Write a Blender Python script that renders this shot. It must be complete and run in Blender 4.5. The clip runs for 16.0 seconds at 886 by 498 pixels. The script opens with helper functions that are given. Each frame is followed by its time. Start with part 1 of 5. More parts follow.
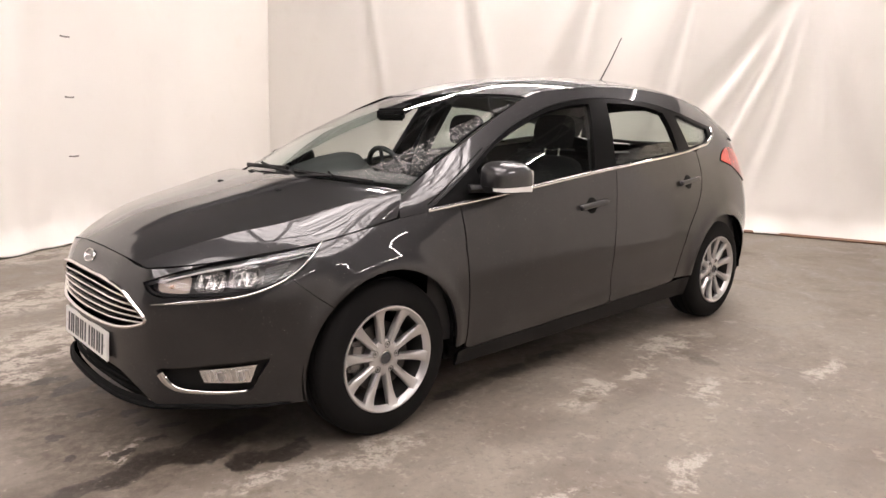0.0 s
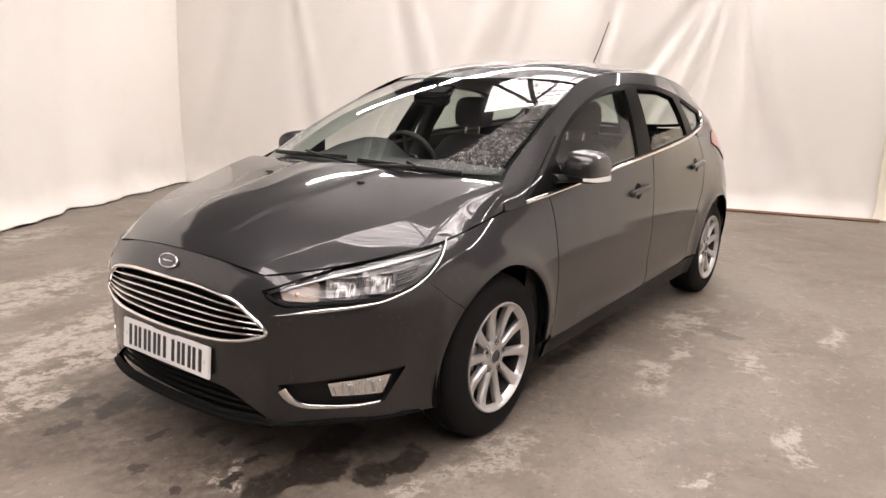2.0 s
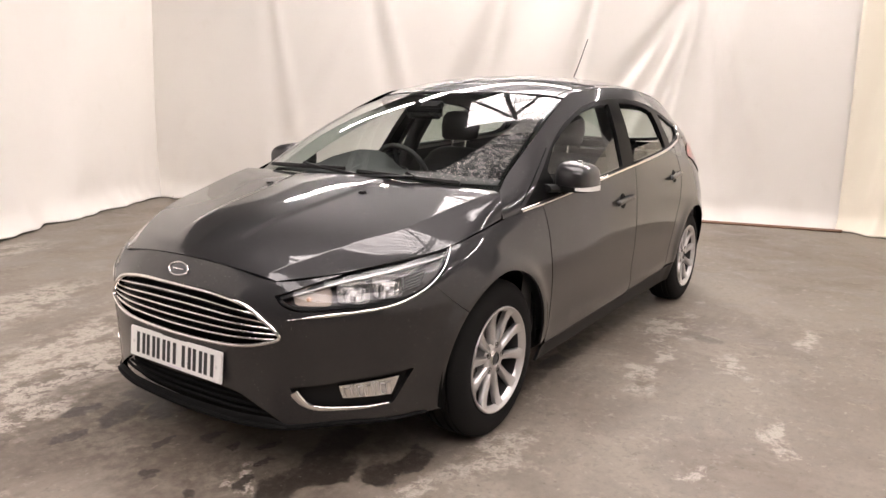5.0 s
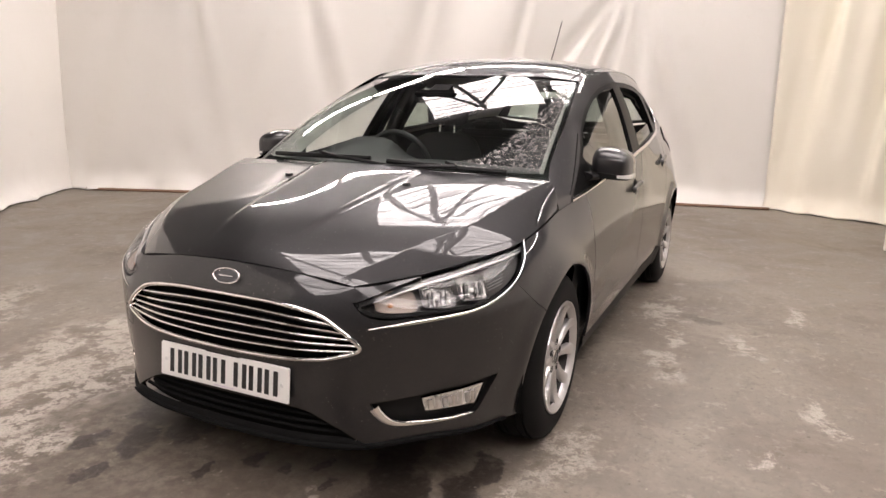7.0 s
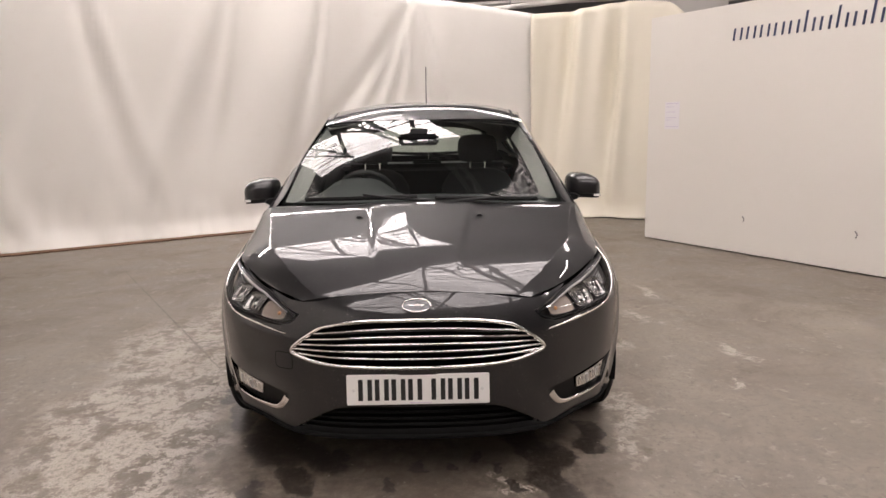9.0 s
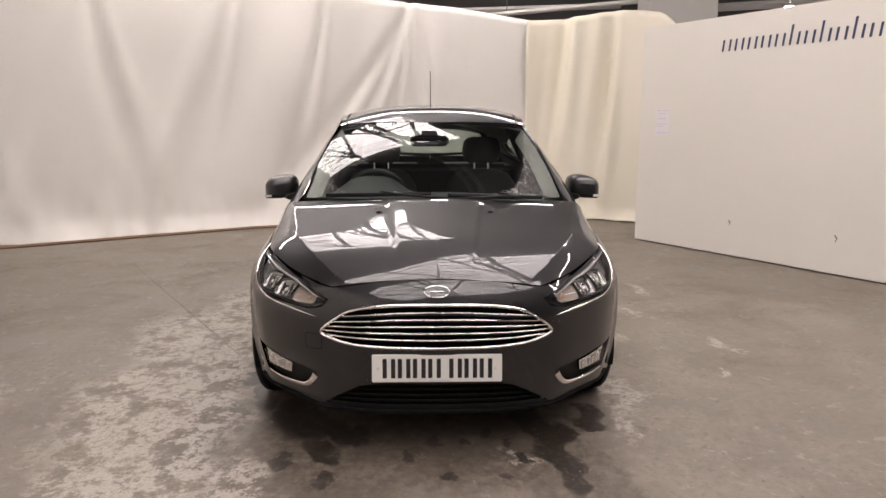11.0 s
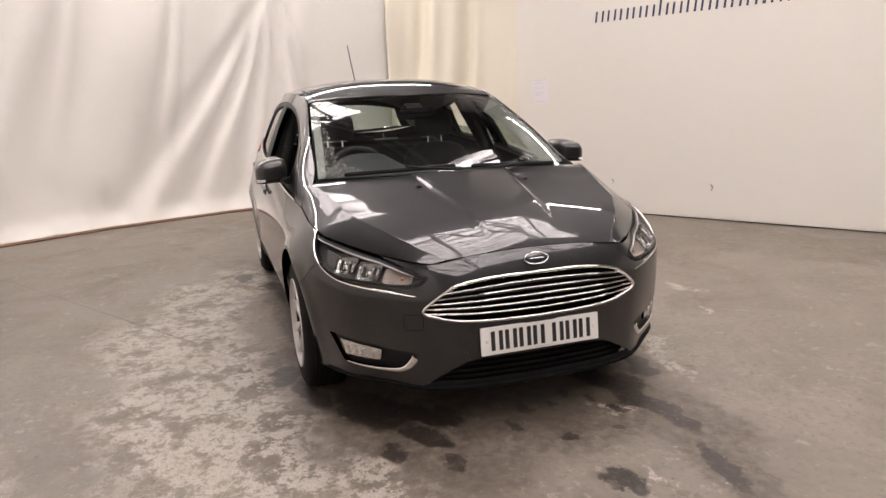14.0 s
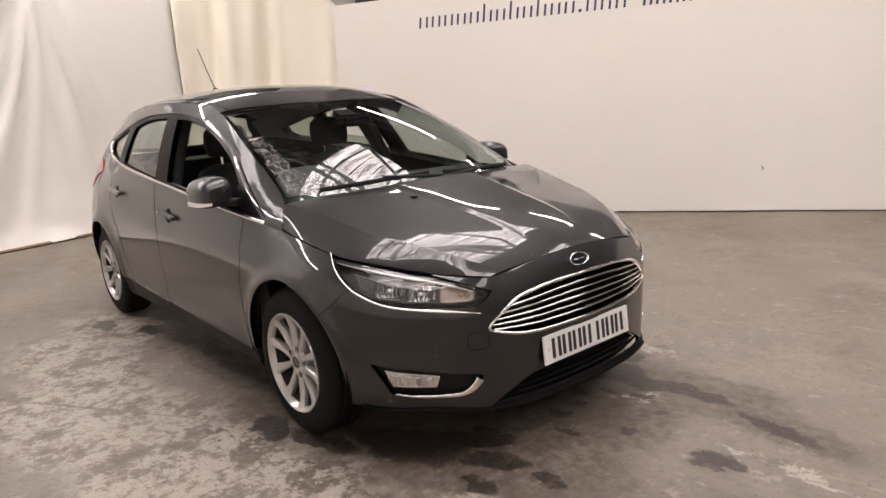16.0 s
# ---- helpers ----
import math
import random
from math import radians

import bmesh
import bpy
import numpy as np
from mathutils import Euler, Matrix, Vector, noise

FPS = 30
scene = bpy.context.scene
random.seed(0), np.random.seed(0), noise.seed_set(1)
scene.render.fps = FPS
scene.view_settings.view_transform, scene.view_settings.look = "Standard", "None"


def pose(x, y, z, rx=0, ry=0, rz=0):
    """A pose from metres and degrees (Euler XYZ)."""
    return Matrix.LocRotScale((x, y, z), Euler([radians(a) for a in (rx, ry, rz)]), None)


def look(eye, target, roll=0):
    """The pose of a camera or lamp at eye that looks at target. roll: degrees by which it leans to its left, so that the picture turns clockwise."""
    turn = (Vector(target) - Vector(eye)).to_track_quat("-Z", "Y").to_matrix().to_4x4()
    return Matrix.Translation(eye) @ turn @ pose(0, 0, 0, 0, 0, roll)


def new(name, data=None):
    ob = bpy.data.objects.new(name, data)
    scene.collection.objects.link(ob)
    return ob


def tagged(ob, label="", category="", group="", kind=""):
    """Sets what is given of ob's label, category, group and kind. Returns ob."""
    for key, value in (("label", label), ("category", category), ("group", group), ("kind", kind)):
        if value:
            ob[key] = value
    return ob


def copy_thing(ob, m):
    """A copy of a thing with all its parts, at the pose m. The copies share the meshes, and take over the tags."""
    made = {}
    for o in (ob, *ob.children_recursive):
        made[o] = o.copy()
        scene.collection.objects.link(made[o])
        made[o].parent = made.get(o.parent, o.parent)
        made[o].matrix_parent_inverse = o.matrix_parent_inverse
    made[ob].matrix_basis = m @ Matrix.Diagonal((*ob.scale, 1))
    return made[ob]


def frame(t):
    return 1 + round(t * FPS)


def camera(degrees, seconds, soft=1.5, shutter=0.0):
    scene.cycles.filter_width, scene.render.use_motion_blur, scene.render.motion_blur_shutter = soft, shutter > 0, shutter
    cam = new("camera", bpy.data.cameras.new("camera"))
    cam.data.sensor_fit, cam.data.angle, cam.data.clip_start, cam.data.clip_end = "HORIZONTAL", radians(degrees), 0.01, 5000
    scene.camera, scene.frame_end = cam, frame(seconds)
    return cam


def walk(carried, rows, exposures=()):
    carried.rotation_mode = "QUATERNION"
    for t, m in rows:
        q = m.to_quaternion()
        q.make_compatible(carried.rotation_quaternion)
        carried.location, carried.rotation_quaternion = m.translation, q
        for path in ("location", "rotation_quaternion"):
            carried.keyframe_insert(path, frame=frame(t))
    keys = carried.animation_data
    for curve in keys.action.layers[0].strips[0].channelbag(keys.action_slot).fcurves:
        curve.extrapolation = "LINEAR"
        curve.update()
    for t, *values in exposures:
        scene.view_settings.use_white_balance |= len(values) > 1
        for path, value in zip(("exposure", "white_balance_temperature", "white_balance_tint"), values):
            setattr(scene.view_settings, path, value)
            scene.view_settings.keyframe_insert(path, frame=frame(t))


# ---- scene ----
cam = camera(64.1, 16.0)
PATH = [
    (0, (-1.641, -2.953, 1.235), (-0.312, -1.503, 0.875), 0.7),
    (0.5, (-1.851, -2.638, 1.25), (-0.387, -1.331, 0.868), 0.2),
    (1, (-2.013, -2.39, 1.262), (-0.522, -1.118, 0.863), -0.5),
    (1.5, (-2.146, -2.231, 1.287), (-0.572, -1.075, 0.856), -0.0),
    (2, (-2.187, -2.19, 1.284), (-0.612, -1.034, 0.855), 1.3),
    (2.5, (-2.237, -2.187, 1.278), (-0.64, -1.047, 0.888), 1.7),
    (3, (-2.334, -2.182, 1.285), (-0.723, -1.065, 0.892), 1.7),
    (3.5, (-2.346, -2.18, 1.279), (-0.732, -1.065, 0.89), 0.6),
    (4, (-2.343, -2.171, 1.284), (-0.72, -1.066, 0.898), 1.0),
    (6.5, (-2.377, -1.899, 1.246), (-0.696, -0.892, 0.846), 1.3),
    (7, (-2.486, -1.528, 1.266), (-0.715, -0.701, 0.841), 1.4),
    (7.5, (-2.725, -1.105, 1.282), (-0.869, -0.492, 0.86), 0.3),
    (8, (-2.909, -0.664, 1.307), (-0.984, -0.346, 0.869), -0.2),
    (8.5, (-3.181, -0.318, 1.325), (-1.233, -0.225, 0.883), -2.1),
    (9, (-3.321, -0.089, 1.346), (-1.352, -0.098, 0.996), -1.0),
    (11.5, (-3.604, 0.053, 1.353), (-1.635, 0.0, 1.005), 0.1),
    (12, (-3.613, 0.069, 1.348), (-1.644, 0.002, 1.003), -0.1),
    (12.5, (-3.612, 0.137, 1.349), (-1.646, 0.019, 1.0), 0.9),
    (13, (-3.557, 0.406, 1.346), (-1.607, 0.146, 0.98), -0.2),
    (13.5, (-3.504, 0.801, 1.339), (-1.575, 0.432, 0.962), -0.2),
    (14, (-3.335, 1.209, 1.33), (-1.474, 0.603, 0.918), -2.4),
    (14.5, (-3.083, 1.475, 1.354), (-1.294, 0.706, 0.898), -3.9),
    (15, (-2.856, 1.778, 1.352), (-1.157, 0.824, 0.902), -3.65),
    (15.5, (-2.668, 1.935, 1.342), (-1.036, 0.878, 0.879), -4.35),
    (16, (-2.587, 2.136, 1.364), (-1.075, 0.899, 0.937), -3.9),
]
walk(cam, [(t, look(eye, target, roll)) for t, eye, target, roll in PATH],
     exposures=[(0, 0.19), (4, 0.21), (7, 0.06), (9, -0.29), (11.5, -0.33), (13, -0.32), (14.5, -0.11), (16, -0.15)])

# ---- world and lights ----
world = bpy.data.worlds.new("sky")
scene.world = world
world.use_nodes = True
sky_node = world.node_tree.nodes.new("ShaderNodeTexSky")
sky_node.sky_type, sky_node.sun_disc = "NISHITA", False
sky_node.sun_elevation, sky_node.sun_rotation = radians(35), radians(200)
world.node_tree.links.new(sky_node.outputs[0], world.node_tree.nodes["Background"].inputs[0])
world.node_tree.nodes["Background"].inputs[1].default_value = 0.06
ROOFLIGHT = 7.5      # daylight through the translucent roof sheets
TUBE = 91.0          # fluorescent tubes

# ---- materials ----


def material(name, colour=(0.5, 0.5, 0.5), rough=0.5, metal=0.0, **extra):
    """A Principled material; extra: other inputs by their names with _ for spaces."""
    m = bpy.data.materials.new(name)
    m.use_nodes = True
    b = m.node_tree.nodes["Principled BSDF"]
    b.inputs["Base Color"].default_value = (*colour, 1)
    b.inputs["Roughness"].default_value = rough
    b.inputs["Metallic"].default_value = metal
    for key, value in extra.items():
        b.inputs[key.replace("_", " ")].default_value = value
    return m


def nodes_of(m):
    return m.node_tree.nodes, m.node_tree.links, m.node_tree.nodes["Principled BSDF"]


def noise_node(m, scale, detail=4.0, rough=0.55, coords="Object", stretch=(1, 1, 1), distort=0.0):
    n, l, _ = nodes_of(m)
    tc, mp, tx = n.new("ShaderNodeTexCoord"), n.new("ShaderNodeMapping"), n.new("ShaderNodeTexNoise")
    mp.inputs["Scale"].default_value = stretch
    tx.inputs["Scale"].default_value, tx.inputs["Detail"].default_value = scale, detail
    tx.inputs["Roughness"].default_value, tx.inputs["Distortion"].default_value = rough, distort
    l.new(tc.outputs[coords], mp.inputs[0])
    l.new(mp.outputs[0], tx.inputs[0])
    return tx.outputs["Fac"]


def ramp(m, fac, stops):
    n, l, _ = nodes_of(m)
    r = n.new("ShaderNodeValToRGB")
    e = r.color_ramp.elements
    while len(e) < len(stops):
        e.new(0.5)
    for el, (p, c) in zip(e, stops):
        el.position = p
        el.color = (*c, 1) if isinstance(c, tuple) else (c, c, c, 1)
    l.new(fac, r.inputs[0])
    return r.outputs[0]


def mix(m, fac, a, b, blend="MIX"):
    n, l, _ = nodes_of(m)
    x = n.new("ShaderNodeMix")
    x.data_type, x.blend_type = "RGBA", blend
    for sock, v in ((x.inputs[0], fac), (x.inputs[6], a), (x.inputs[7], b)):
        if isinstance(v, (int, float)):
            sock.default_value = v
        elif isinstance(v, tuple):
            sock.default_value = (*v, 1)
        else:
            l.new(v, sock)
    return x.outputs[2]


def bump(m, fac, strength, distance=0.01, after=None):
    n, l, b = nodes_of(m)
    k = n.new("ShaderNodeBump")
    k.inputs["Strength"].default_value, k.inputs["Distance"].default_value = strength, distance
    l.new(fac, k.inputs["Height"])
    if after:
        l.new(after, k.inputs["Normal"])
    l.new(k.outputs[0], b.inputs["Normal"])
    return k.outputs[0]


def link(m, out, name):
    n, l, b = nodes_of(m)
    l.new(out, b.inputs[name])


def paint_material():
    m = material("car_paint", (0.05, 0.047, 0.045), 0.42, 0.5, Coat_Weight=1.0, Coat_Roughness=0.03, Coat_IOR=1.47)
    flake = noise_node(m, 900, 2)
    film = noise_node(m, 3.0, 5, 0.6)
    col = ramp(m, flake, [(0.35, (0.0082, 0.0079, 0.0085)), (0.68, (0.0240, 0.0228, 0.0244))])
    link(m, mix(m, ramp(m, film, [(0.45, 0.0), (0.8, 0.25)]), col, (0.046, 0.0445, 0.0445)), "Base Color")
    link(m, ramp(m, film, [(0.4, 0.012), (0.75, 0.05)]), "Coat Roughness")
    # dust specks
    n, l, b = nodes_of(m)
    tc, vo = n.new("ShaderNodeTexCoord"), n.new("ShaderNodeTexVoronoi")
    vo.inputs["Scale"].default_value = 72
    l.new(tc.outputs["Object"], vo.inputs[0])
    grain = ramp(m, vo.outputs["Distance"], [(0.05, 0.55), (0.12, 0.0)])
    pick = ramp(m, noise_node(m, 8, 3), [(0.46, 0.0), (0.56, 1.0)])
    old = b.inputs["Base Color"].links[0].from_socket
    link(m, mix(m, mix(m, 1.0, grain, pick, "MULTIPLY"), old, (0.30, 0.29, 0.27)), "Base Color")
    return m


def glass_material(name, tint, dirt=0.0, scale=60.0, gloss=1.0):
    """Thin glass: see-through with a mirror film, and water spots or dust where dirt is set."""
    m = bpy.data.materials.new(name)
    m.use_nodes = True
    n, l = m.node_tree.nodes, m.node_tree.links
    n.clear()
    out, tr, gl, mx, fr = (n.new("ShaderNode" + k) for k in ("OutputMaterial", "BsdfTransparent", "BsdfGlossy", "MixShader", "LayerWeight"))
    tr.inputs[0].default_value = (*tint, 1)
    gl.inputs["Roughness"].default_value = 0.015
    fr.inputs[0].default_value = 0.5
    steep = n.new("ShaderNodeMath")
    steep.operation, steep.inputs[1].default_value = "POWER", 4.2
    l.new(fr.outputs["Facing"], steep.inputs[0])
    boost = n.new("ShaderNodeMath")
    boost.operation, boost.use_clamp = "MULTIPLY_ADD", True
    boost.inputs[1].default_value, boost.inputs[2].default_value = 0.95 * gloss, 0.075 * gloss
    l.new(steep.outputs[0], boost.inputs[0])
    l.new(boost.outputs[0], mx.inputs[0])
    l.new(tr.outputs[0], mx.inputs[1])
    l.new(gl.outputs[0], mx.inputs[2])
    last = mx.outputs[0]
    if dirt:
        tc, tx, vo, rm, df, m2 = (n.new("ShaderNode" + k) for k in ("TexCoord", "TexNoise", "TexVoronoi", "ValToRGB", "BsdfDiffuse", "MixShader"))
        tx.inputs["Scale"].default_value, tx.inputs["Detail"].default_value = 2.2, 5
        vo.inputs["Scale"].default_value = scale
        l.new(tc.outputs["Object"], tx.inputs[0])
        l.new(tc.outputs["Object"], vo.inputs[0])
        mul = n.new("ShaderNodeMath")
        mul.operation = "SUBTRACT"
        l.new(tx.outputs["Fac"], mul.inputs[0])
        l.new(vo.outputs["Distance"], mul.inputs[1])
        rm.color_ramp.elements[0].position, rm.color_ramp.elements[1].position = 0.22, 0.42
        rm.color_ramp.elements[0].color = (0, 0, 0, 1)
        rm.color_ramp.elements[1].color = (dirt, dirt, dirt, 1)
        l.new(mul.outputs[0], rm.inputs[0])
        df.inputs[0].default_value = (0.6, 0.58, 0.55, 1)
        l.new(rm.outputs[0], m2.inputs[0])
        l.new(last, m2.inputs[1])
        l.new(df.outputs[0], m2.inputs[2])
        last = m2.outputs[0]
    l.new(last, out.inputs[0])
    return m


def ragged_mask(m, stains, wobble, spread, soft=0.07, grow=1.0):
    """1 inside any of the ellipses (x, y, half length, half width, turn), with ragged edges."""
    n, l, _ = nodes_of(m)
    tc = n.new("ShaderNodeTexCoord")
    nz = n.new("ShaderNodeTexNoise")
    nz.inputs["Scale"].default_value, nz.inputs["Detail"].default_value, nz.inputs["Roughness"].default_value = spread, 10, 0.68
    l.new(tc.outputs["Object"], nz.inputs[0])
    off = n.new("ShaderNodeVectorMath")
    off.operation = "MULTIPLY_ADD"
    off.inputs[1].default_value = (wobble, wobble, 0)
    off.inputs[2].default_value = (-wobble / 2, -wobble / 2, 0)
    l.new(nz.outputs["Color"], off.inputs[0])
    add = n.new("ShaderNodeVectorMath")
    l.new(tc.outputs["Object"], add.inputs[0])
    l.new(off.outputs[0], add.inputs[1])
    total = None
    for x, y, a, b, turn in stains:
        a, b = a * grow, b * grow
        mp = n.new("ShaderNodeMapping")
        mp.vector_type = "TEXTURE"
        mp.inputs["Location"].default_value = (x, y, 0)
        mp.inputs["Rotation"].default_value = (0, 0, radians(turn))
        mp.inputs["Scale"].default_value = (a, b, 1)
        l.new(add.outputs[0], mp.inputs[0])
        ln = n.new("ShaderNodeVectorMath")
        ln.operation = "LENGTH"
        l.new(mp.outputs[0], ln.inputs[0])
        rg = n.new("ShaderNodeMapRange")
        rg.inputs["From Min"].default_value, rg.inputs["From Max"].default_value = 1.0 + soft, 1.0 - soft
        l.new(ln.outputs["Value"], rg.inputs["Value"])
        if total is None:
            total = rg.outputs[0]
        else:
            mx = n.new("ShaderNodeMath")
            mx.operation = "MAXIMUM"
            l.new(total, mx.inputs[0])
            l.new(rg.outputs[0], mx.inputs[1])
            total = mx.outputs[0]
    return total


# places on the floor: x, y, half length, half width, turn
WET = [(-0.50, -0.44, 0.17, 0.075, 8), (-0.74, -0.48, 0.16, 0.06, -4), (-0.98, -0.53, 0.17, 0.05, 0), (-0.53, -0.71, 0.08, 0.05, 20), (-0.38, -0.72, 0.09, 0.045, 20),
       (-0.44, 0.64, 0.22, 0.10, 20), (-0.60, 0.44, 0.16, 0.06, 35), (-0.80, 0.48, 0.11, 0.05, 30), (-0.86, 0.66, 0.07, 0.045, 0), (-0.15, 0.86, 0.16, 0.05, 10), (0.12, 0.95, 0.12, 0.06, -10),
       (-0.57, 0.33, 0.05, 0.03, 0), (-1.04, 0.47, 0.06, 0.035, 10), (-0.69, 0.01, 0.035, 0.025, 0), 
       (-0.73, -0.29, 0.035, 0.022, 0), (-1.01, -0.26, 0.03, 0.018, 30), (-1.03, -0.05, 0.03, 0.02, 20), (-0.83, 0.13, 0.045, 0.02, 0), (-0.70, -0.13, 0.03, 0.018, 0),
       (-0.62, -0.21, 0.035, 0.02, 0), (-0.86, -0.34, 0.05, 0.025, 30),
       (-1.42, -0.43, 0.17, 0.035, -14), (-1.38, -0.06, 0.09, 0.04, 4), (-0.62, -0.57, 0.10, 0.05, 0),
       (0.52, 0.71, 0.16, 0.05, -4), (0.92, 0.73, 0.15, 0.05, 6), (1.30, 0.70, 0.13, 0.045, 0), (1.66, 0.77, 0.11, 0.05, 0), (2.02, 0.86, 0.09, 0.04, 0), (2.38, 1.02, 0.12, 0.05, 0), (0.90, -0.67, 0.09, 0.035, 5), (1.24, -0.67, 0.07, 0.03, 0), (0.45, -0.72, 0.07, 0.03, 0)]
# damp blotches, plus wide ellipses painting the car's shade under nose and sills
DAMP_SHADE = [(-0.82, 0.05, 0.34, 0.78, 0), (-1.12, 0.45, 0.20, 0.30, 0), (-0.95, -0.50, 0.55, 0.17, 0), (-1.35, -0.46, 0.42, 0.11, -12), (-0.48, 0.0, 0.30, 0.85, 0), (-0.46, 1.00, 0.30, 0.16, -30), (-0.75, 1.05, 0.28, 0.13, 10), (-0.62, 0.62, 0.35, 0.22, 20), (-0.90, 0.80, 0.22, 0.14, 0),
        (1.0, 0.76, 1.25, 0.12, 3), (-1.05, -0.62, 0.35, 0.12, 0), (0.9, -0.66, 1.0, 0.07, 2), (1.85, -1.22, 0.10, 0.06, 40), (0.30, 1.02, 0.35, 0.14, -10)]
PALE = [(-0.2, 1.36, 0.9, 0.42, 8), (0.85, 1.50, 0.75, 0.40, 15), (-1.0, 1.25, 0.45, 0.32, 0), (1.7, 1.35, 0.7, 0.28, 5), (0.95, -1.16, 0.22, 0.08, 20), (1.45, -1.08, 0.16, 0.07, 10), (1.42, -1.47, 0.22, 0.06, 20), (0.62, -1.82, 0.14, 0.05, 0),
        (0.18, -1.58, 0.13, 0.04, 0), (1.9, -1.0, 0.3, 0.14, 0), (2.14, -1.72, 0.2, 0.06, 0), (-0.18, -0.93, 0.24, 0.10, 0), (-0.56, -0.92, 0.14, 0.07, 0), (2.3, 1.0, 0.5, 0.25, 0), (-0.5, 2.4, 0.9, 0.3, 20), (-0.2, 4.0, 1.2, 0.3, 20),
        (-1.60, -0.15, 0.30, 0.025, -10), (-0.88, -0.36, 0.14, 0.05, 30), (-1.02, 0.78, 0.20, 0.16, 0)]


def floor_material():
    m = material("concrete", (0.3, 0.28, 0.25), 0.6)
    big, mid, fine = noise_node(m, 0.45, 6), noise_node(m, 2.4, 9, 0.66, distort=0.8), noise_node(m, 30, 8, 0.72)
    flake = noise_node(m, 7.5, 12, 0.72)
    speck = noise_node(m, 140, 4, 0.7)
    col = mix(m, ramp(m, big, [(0.3, 0.0), (0.7, 1.0)]), (0.172, 0.146, 0.116), (0.244, 0.214, 0.179))
    col = mix(m, ramp(m, mid, [(0.40, 0.65), (0.58, 0.0)]), col, (0.118, 0.099, 0.080))
    brown = noise_node(m, 1.1, 10, 0.7, distort=0.5)
    col = mix(m, ramp(m, brown, [(0.46, 0.0), (0.64, 0.75)]), col, (0.118, 0.092, 0.070))
    col = mix(m, ramp(m, flake, [(0.595, 0.0), (0.62, 0.40)]), col, (0.33, 0.295, 0.252))
    chips = noise_node(m, 16, 10, 0.74)
    patchy = ramp(m, noise_node(m, 0.7, 6, 0.6), [(0.42, 0.15), (0.60, 1.0)])
    col = mix(m, mix(m, 1.0, ramp(m, chips, [(0.57, 0.0), (0.60, 0.50)]), patchy, "MULTIPLY"), col, (0.31, 0.285, 0.255))
    col = mix(m, mix(m, 1.0, ramp(m, chips, [(0.40, 0.60), (0.43, 0.0)]), patchy, "MULTIPLY"), col, (0.095, 0.078, 0.062))
    n, l, _ = nodes_of(m)

    def times(a, b):
        k = n.new("ShaderNodeMath")
        k.operation = "MULTIPLY"
        l.new(a, k.inputs[0])
        l.new(b, k.inputs[1])
        return k.outputs[0]
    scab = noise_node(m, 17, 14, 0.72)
    # damp marks and the car's shade, both darkened into the floor colour
    damp_shade = ragged_mask(m, DAMP_SHADE, 0.42, 3.0, 0.16)
    col = mix(m, times(damp_shade, ramp(m, scab, [(0.42, 0.90), (0.60, 0.35)])), col, (0.080, 0.062, 0.047))
    clump = noise_node(m, 5.0, 15, 0.78)
    area = ragged_mask(m, PALE, 0.60, 2.6, 0.22)
    pale = times(area, mix(m, 1.0, ramp(m, clump, [(0.475, 0.06), (0.50, 0.85)]), ramp(m, scab, [(0.43, 0.15), (0.46, 1.0)]), "MULTIPLY"))
    col = mix(m, pale, col, mix(m, ramp(m, speck, [(0.36, 0.0), (0.60, 1.0)]), (0.27, 0.238, 0.200), (0.43, 0.39, 0.34)))
    edge = times(area, ramp(m, clump, [(0.41, 0.72), (0.455, 0.0)]))
    col = mix(m, edge, col, (0.105, 0.080, 0.058))
    wet = times(ragged_mask(m, WET, 0.26, 5.0, 0.12, 1.2), ramp(m, noise_node(m, 9, 12, 0.7), [(0.34, 0.45), (0.45, 0.94)]))
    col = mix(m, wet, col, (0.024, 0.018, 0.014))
    col = mix(m, ramp(m, fine, [(0.34, 0.55), (0.48, 0.0)]), col, (0.105, 0.090, 0.075))
    # the joint between two slabs
    col = mix(m, times(ragged_mask(m, [(1.9, 2.03, 1.9, 0.007, 31.9)], 0.03, 8.0, 0.4), ramp(m, scab, [(0.40, 0.2), (0.52, 0.8)])), col, (0.085, 0.070, 0.056))
    # small dark specks and pale chips all over
    grit = noise_node(m, 34, 3, 0.5)
    col = mix(m, ramp(m, grit, [(0.685, 0.0), (0.70, 0.6)]), col, (0.070, 0.058, 0.047))
    col = mix(m, ramp(m, noise_node(m, 26, 9, 0.7), [(0.645, 0.0), (0.66, 0.45)]), col, (0.40, 0.365, 0.32))
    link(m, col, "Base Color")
    rough = mix(m, wet, ramp(m, mid, [(0.35, 0.40), (0.65, 0.66)]), (0.42, 0.42, 0.42))
    link(m, rough, "Roughness")
    bump(m, scab, 0.30, 0.005, bump(m, fine, 0.25, 0.003))
    return m


def cloth_material(name, a, b, stain):
    m = material(name, a, 0.75)
    big, fine = noise_node(m, 0.8, 5), noise_node(m, 3.5, 7, 0.6)
    col = mix(m, big, a, b)
    col = mix(m, ramp(m, fine, [(0.60, 0.0), (0.85, 0.30)]), col, stain)
    link(m, col, "Base Color")
    bump(m, fine, 0.10, 0.01, bump(m, noise_node(m, 16, 5), 0.05, 0.005))
    return m


def emitter(name, colour, strength):
    m = bpy.data.materials.new(name)
    m.use_nodes = True
    b = m.node_tree.nodes["Principled BSDF"]
    b.inputs["Base Color"].default_value = (*colour, 1)
    b.inputs["Emission Color"].default_value = (*colour, 1)
    b.inputs["Emission Strength"].default_value = strength
    return m


